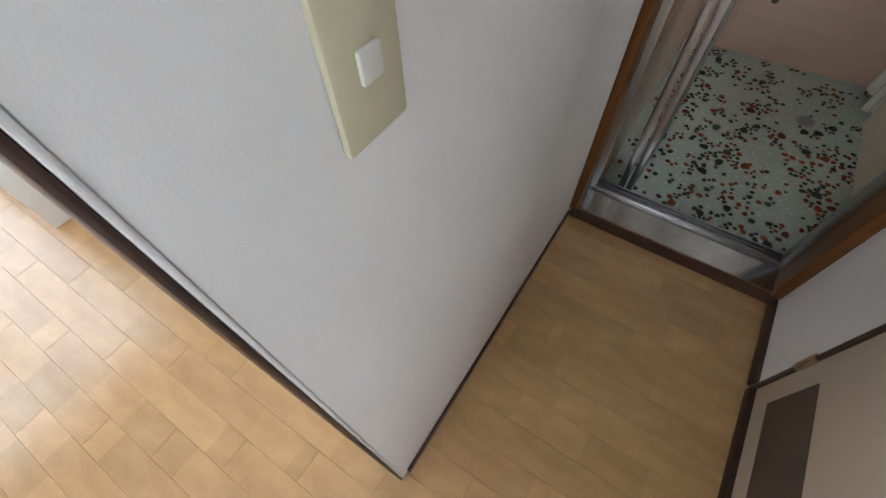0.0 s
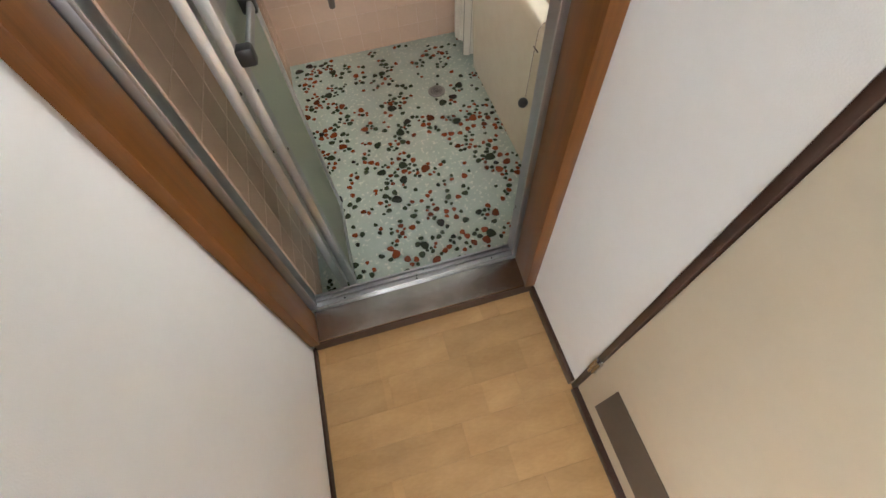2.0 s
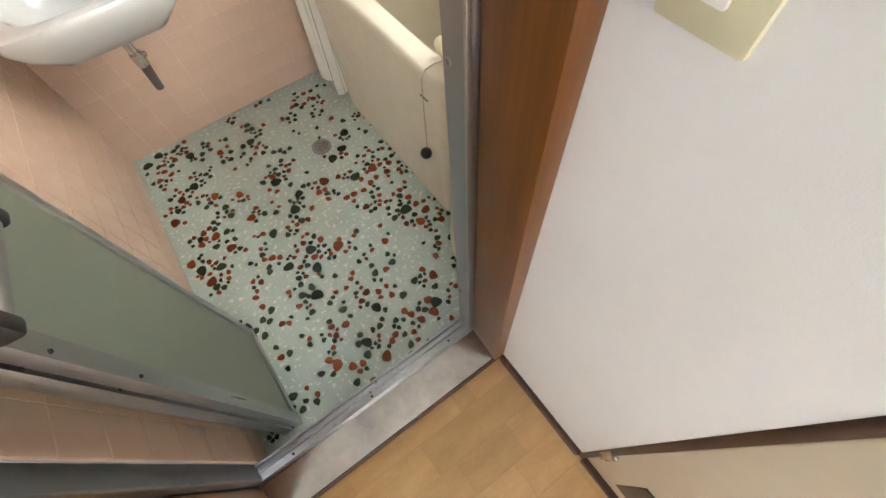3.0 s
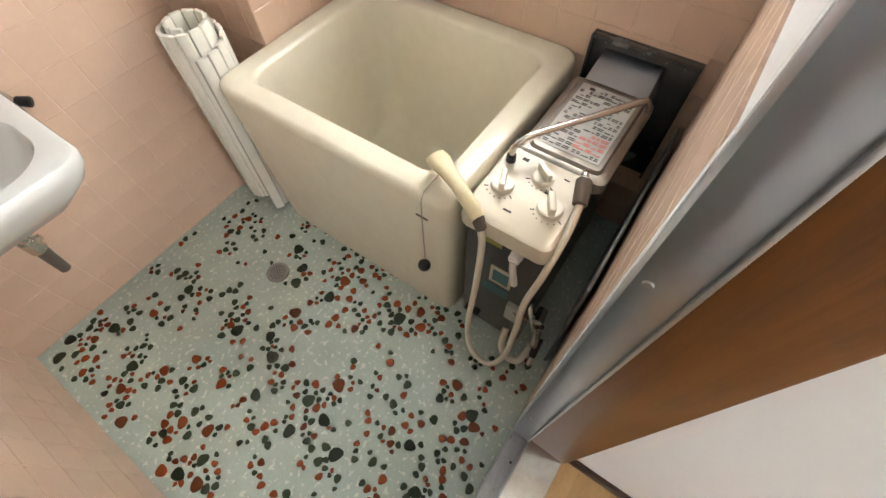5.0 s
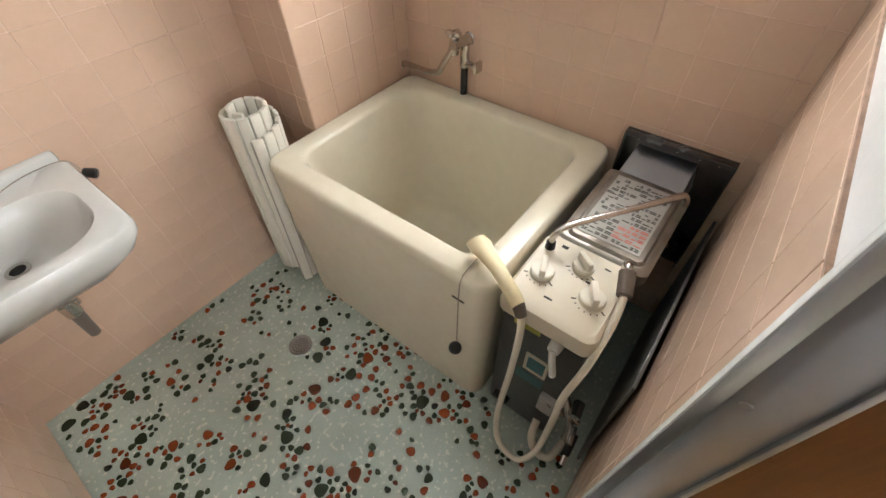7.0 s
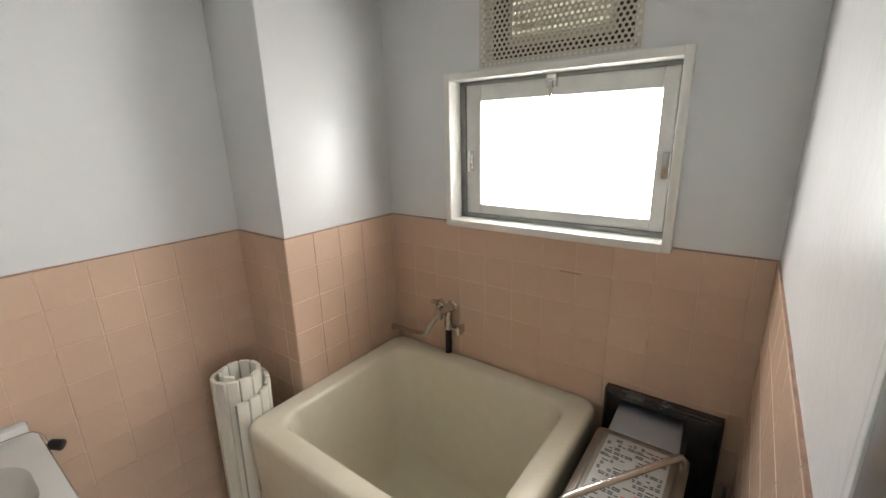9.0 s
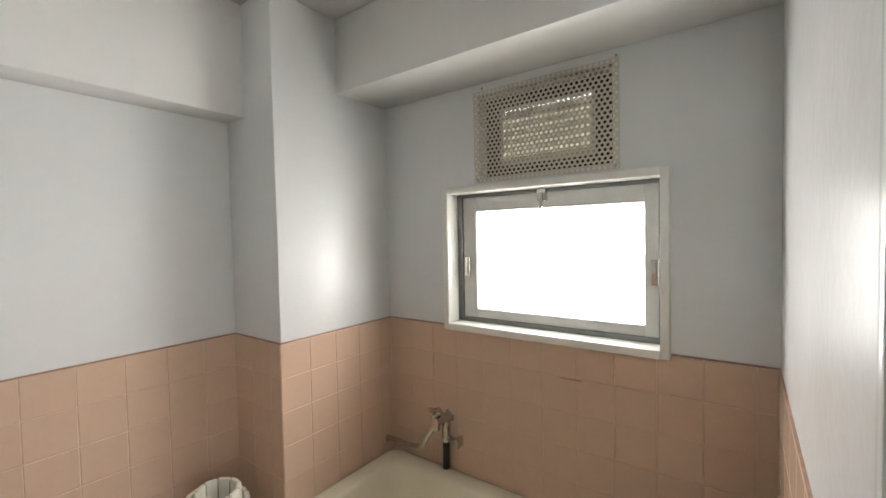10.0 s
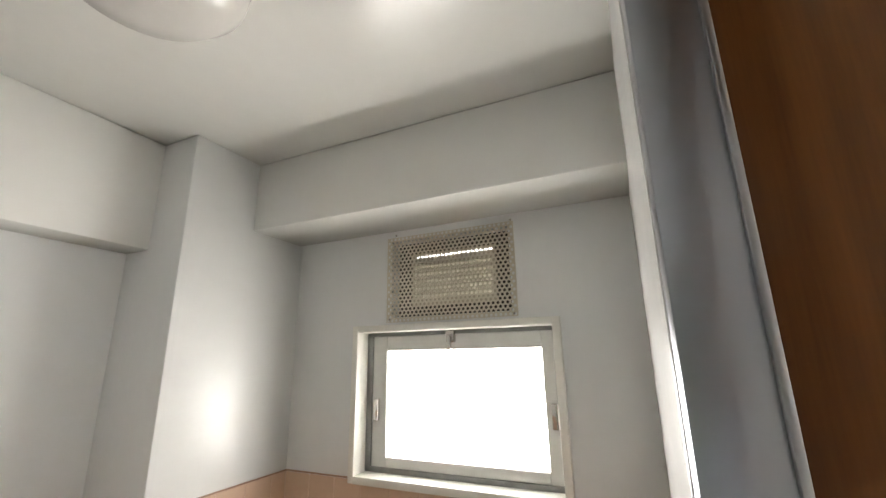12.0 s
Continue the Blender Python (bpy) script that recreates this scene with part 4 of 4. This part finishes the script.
drain = thing("floor_drain", "round steel floor drain grate in the mosaic", "drain", at=(-0.047, 1.172, 0.0))
part("ring", loft([[(r * math.cos(k * math.pi / 16), r * math.sin(k * math.pi / 16), z) for k in range(32)] for r, z in ((0.043, 0.0), (0.043, 0.004), (0.037, 0.0045), (0.036, 0.003))], cap_last=True), M_DRAIN, drain, "steel drain plate")
# small black discs on the closed plate paint the holes' inner shade
bm = bmesh.new()
for rad, n in ((0.0, 1), (0.009, 6), (0.018, 12), (0.027, 18)):
    for k in range(n):
        a = 2 * math.pi * k / n
        bmesh.ops.create_cone(bm, cap_ends=True, segments=6, radius1=0.0026, radius2=0.0026, depth=0.001, matrix=Matrix.Translation((rad * math.cos(a), rad * math.sin(a), 0.0034)))
part("holes", bm, M_BLACK, drain, "black discs for the shade in the drain holes")

# ---- pieces: tiles, pebbles, planks ----
PITCH = 0.1055
tile_cache = {}


def tile_mesh(w, h):
    key = (round(w, 4), round(h, 4))
    if key not in tile_cache:
        a, b, c = w / 2, h / 2, 0.0012
        lo = [(-a, -b, 0), (a, -b, 0), (a, b, 0), (-a, b, 0)]
        mid = [(x, y, 0.0008) for x, y, _ in lo]
        hi = [(x - math.copysign(c, x), y - math.copysign(c, y), 0.0016) for x, y, _ in lo]
        tile_cache[key] = mesh_of("tile", loft([lo, mid, hi], cap_first=False), M_TILE, False)
    return tile_cache[key]


def tile_wall(parent, origin, u, width, normal, stop=None):
    """Stack tiles down from the top of the tiling; u is the way along, from origin."""
    u, n, z = Vector(u), Vector(normal), Vector((0, 0, 1))
    turn = Matrix((u, z, n)).transposed().to_4x4() if u.cross(z).dot(n) > 0 else Matrix((-u, z, n)).transposed().to_4x4()
    jit = random.Random(int(abs(origin[0] * 100) + abs(origin[1] * 1000)))
    s = 0.0
    while s < width - 0.012:
        w = min(PITCH, width - s)
        top_z = TH
        while top_z > 0.012:
            h = min(PITCH, top_z)
            p = Vector(origin) + u * (s + w / 2) + z * (top_z - h / 2) + n * 0.0002
            if not (stop and stop(p)):
                ob = new("tile", tile_mesh(w - 0.0022, h - 0.0022))
                ob.parent = parent
                ob.matrix_local = Matrix.Translation(p) @ turn @ pose(0, 0, 0, jit.uniform(-0.05, 0.05), jit.uniform(-0.05, 0.05), 0)
            top_z -= PITCH
        s += PITCH


def grout(name, *specs):
    solid(name, boxes(*specs), M_GROUT, "pinkish grout bed between wall tiles", "grout", "structure")


grout("trim_grout_far", (XL, CX, YF - 0.003, YF - 0.0003, 0, TH))
grout("trim_grout_left", (XL + 0.0003, XL + 0.003, YN + 0.01, YF - 0.003, 0, TH))
grout("trim_grout_pillar_side", (CX - 0.003, CX - 0.0003, CY - 0.003, YF - 0.003, 0, TH))
grout("trim_grout_pillar", (CX, XW, CY - 0.003, CY - 0.0003, 0, TH))
grout("trim_grout_window", (XW - 0.003, XW - 0.0003, YN + 0.003, CY - 0.003, 0, TH - 0.006))
grout("trim_grout_near", (0.0, XW, YN + 0.0003, YN + 0.003, 0, TH))
# stained caulk line along the top of the tiling
M_CAULK = mat("stained_caulk", (0.36, 0.22, 0.15), 0.7, var=0.3, scale=25)
for spec in ((XL, CX - 0.004, YF - 0.0045, YF, TH, TH + 0.004), (CX - 0.0045, CX, CY - 0.0045, YF, TH, TH + 0.004), (CX, XW, CY - 0.0045, CY, TH, TH + 0.004),
             (XW - 0.0045, XW, YN, WY0 - 0.024, TH, TH + 0.004), (XW - 0.0045, XW, WY1 + 0.024, CY, TH, TH + 0.004), (0.01, XW, YN, YN + 0.0045, TH, TH + 0.004), (XL, XL + 0.0045, YN + 0.01, YF, TH, TH + 0.004)):
    solid("trim_caulk", boxes(spec), M_CAULK, "thin stained brown caulk line on tiles", "trim", "structure")
solid("trim_scratch", boxes((XW - 0.0052, XW - 0.004, 0.605, 0.668, 1.038, 1.041)), M_CAULK, "short dark scratch across the wall tiles", "scratch", "structure")
tile_wall(wall_far, (CX, YF - 0.003, 0), (-1, 0, 0), CX - XL, (0, -1, 0))
tile_wall(wall_left, (XL + 0.003, YF, 0), (0, -1, 0), YF - YN - 0.01, (1, 0, 0))
tile_wall(pillar, (CX - 0.003, YF, 0), (0, -1, 0), YF - CY, (-1, 0, 0))
tile_wall(pillar, (CX - 0.006, CY - 0.003, 0), (1, 0, 0), XW - CX, (0, -1, 0), lambda p: p.z < 0.5)
tile_wall(wall_window, (XW - 0.003, CY - 0.004, 0), (0, -1, 0), CY - YN - 0.004, (-1, 0, 0), lambda p: p.z < 0.5 and p.y > 0.56)
tile_wall(wall_near, (XW, YN + 0.003, 0), (-1, 0, 0), XW, (0, 1, 0))

solid("trim_tile_edge", boxes((-0.004, 0.011, YN, YN + 0.0062, 0.0, ZC - 0.01), bevel=0.002), M_PAINT, "thick white paint edge beside the doorway", "trim", "structure")

# pebbles set in the mosaic
peb = random.Random(11)
peb_meshes = {}
for nm, mt in (("g", M_STONEG), ("r", M_STONER)):
    peb_meshes[nm] = []
    for v in range(6):
        rad = [1 + 0.16 * math.sin(2 * k * math.pi / 12 + v) + 0.10 * math.sin(3 * k * 2 * math.pi / 12 + 2 * v) for k in range(12)]
        lps = [[(f * rad[k] * math.cos(k * math.pi / 6), f * rad[k] * math.sin(k * math.pi / 6) * (0.78 + 0.05 * (v % 3)), z) for k in range(12)] for f, z in ((1.0, 0.0), (0.97, 0.12), (0.8, 0.22))]
        me = mesh_of("pebble", loft(lps, cap_first=False), mt)
        me.shade_smooth()
        peb_meshes[nm].append(me)
GREEN = [(-0.65, 1.59), (-0.71, 1.56), (-0.54, 1.5), (-0.58, 1.32), (-0.29, 1.4), (0.07, 1.18), (0.02, 1.11), (-0.04, 1.08), (-0.01, 0.94), (-0.24, 1.01), (-0.29, 1.12), (-0.29, 0.95), (-0.41, 0.9), (-0.32, 0.74), (-0.34, 0.66), (-0.42, 0.73), (-0.24, 0.39), (-0.06, 0.28), (0.07, 0.67), (-0.63, 0.89), (-0.39, 0.56), (-0.70, 0.92), (-0.33, 0.306)]
REDS = [(-0.42, 1.43), (-0.53, 1.22), (-0.44, 1.16), (-0.65, 1.29), (-0.71, 1.19), (-0.6, 1.03), (-0.57, 0.94), (-0.13, 1.0), (0.07, 0.93), (-0.23, 0.69), (-0.01, 0.37), (0.08, 0.59), (0.13, 0.62), (-0.72, 0.97), (-0.68, 0.85), (-0.45, 1.02), (-0.453, 0.30), (-0.09, 0.26), (-0.303, 0.223)]
placed = []
count = 0


def pebble(x, y, r, kind):
    global count
    if any((x - a) ** 2 + (y - b) ** 2 < ((r + c) * 0.86) ** 2 for a, b, c in placed) or not (XL + 0.02 < x < 0.86 and 0.175 < y < YF - 0.02):
        return False
    if (x + 0.047) ** 2 + (y - 1.172) ** 2 < (0.043 + r) ** 2 or x > 0.20 and y > 0.24:
        return False
    placed.append((x, y, r))
    me = peb.choice(peb_meshes[kind])
    m = Matrix.LocRotScale((x, y, 0.0002), Euler((0, 0, peb.uniform(0, 6.28))), (r, r, 0.009))
    if r > 0.0062 and count < 300:
        ob = new("pebble", me)
        ob.parent = floor
        ob.matrix_local = m
        count += 1
    else:
        part_me = me.copy()
        part_me.transform(m)
        if kind == "g":
            rest_g.from_mesh(part_me)
        else:
            rest_r.from_mesh(part_me)
        bpy.data.meshes.remove(part_me)
    return True


rest_g, rest_r = bmesh.new(), bmesh.new()
for x, y in GREEN:
    pebble(x, y, peb.uniform(0.019, 0.0245), "g")
for x, y in REDS:
    pebble(x, y, peb.uniform(0.018, 0.0235), "r")
tries = 0
while len(placed) < 690 and tries < 20000:
    tries += 1
    if peb.random() < 0.72:
        a, b, c = peb.choice(placed)
        ang = peb.uniform(0, 6.28)
        r = peb.choice((0.0075, 0.009, 0.010, 0.011, 0.0125, 0.015))
        d = (c + r) * peb.uniform(0.9, 1.5)
        pebble(a + d * math.cos(ang), b + d * math.sin(ang), r, "g" if peb.random() < 0.58 else "r")
    else:
        pebble(peb.uniform(XL, 0.2), peb.uniform(0.17, YF), peb.choice((0.0085, 0.0105, 0.013)), "g" if peb.random() < 0.55 else "r")
for bmx, mt in ((rest_g, M_STONEG), (rest_r, M_STONER)):
    tagged(part("small_pebbles", bmx, mt, floor), kind="stuff")

# floor planks of passage and room
plank_bed = thing("floor_planks", "light beech laminate plank floor of the passage", "floor", "structure", at=(0, 0, 0))
plank_cache = {}
prand = random.Random(5)
row_h, j = 0.1015, 0
y = 0.0
while y > RY + 0.02:
    h = min(0.0605 if j == 0 else row_h, y - RY)
    x = 0.0
    first = (0.05 + 0.2167 * (j - 17)) % 0.63
    while x > RX + 0.01:
        w = min(first if x == 0.0 and first > 0.02 else 0.63, x - RX)
        key = (round(w, 3), round(h, 4))
        if key not in plank_cache:
            a, b = w / 2 - 0.0003, h / 2 - 0.0003
            lo = [(-a, -b, -0.006), (a, -b, -0.006), (a, b, -0.006), (-a, b, -0.006)]
            plank_cache[key] = mesh_of("plank", loft([lo, [(p, q, -0.001) for p, q, _ in lo], [(p - math.copysign(0.0005, p), q - math.copysign(0.0005, q), 0.0) for p, q, _ in lo]], cap_first=False), M_PLANK, False)
        ob = new("plank", plank_cache[key])
        ob.parent = plank_bed
        ob.location = (x - w / 2, y - h / 2, 0)
        x -= w
    y -= h
    j += 1
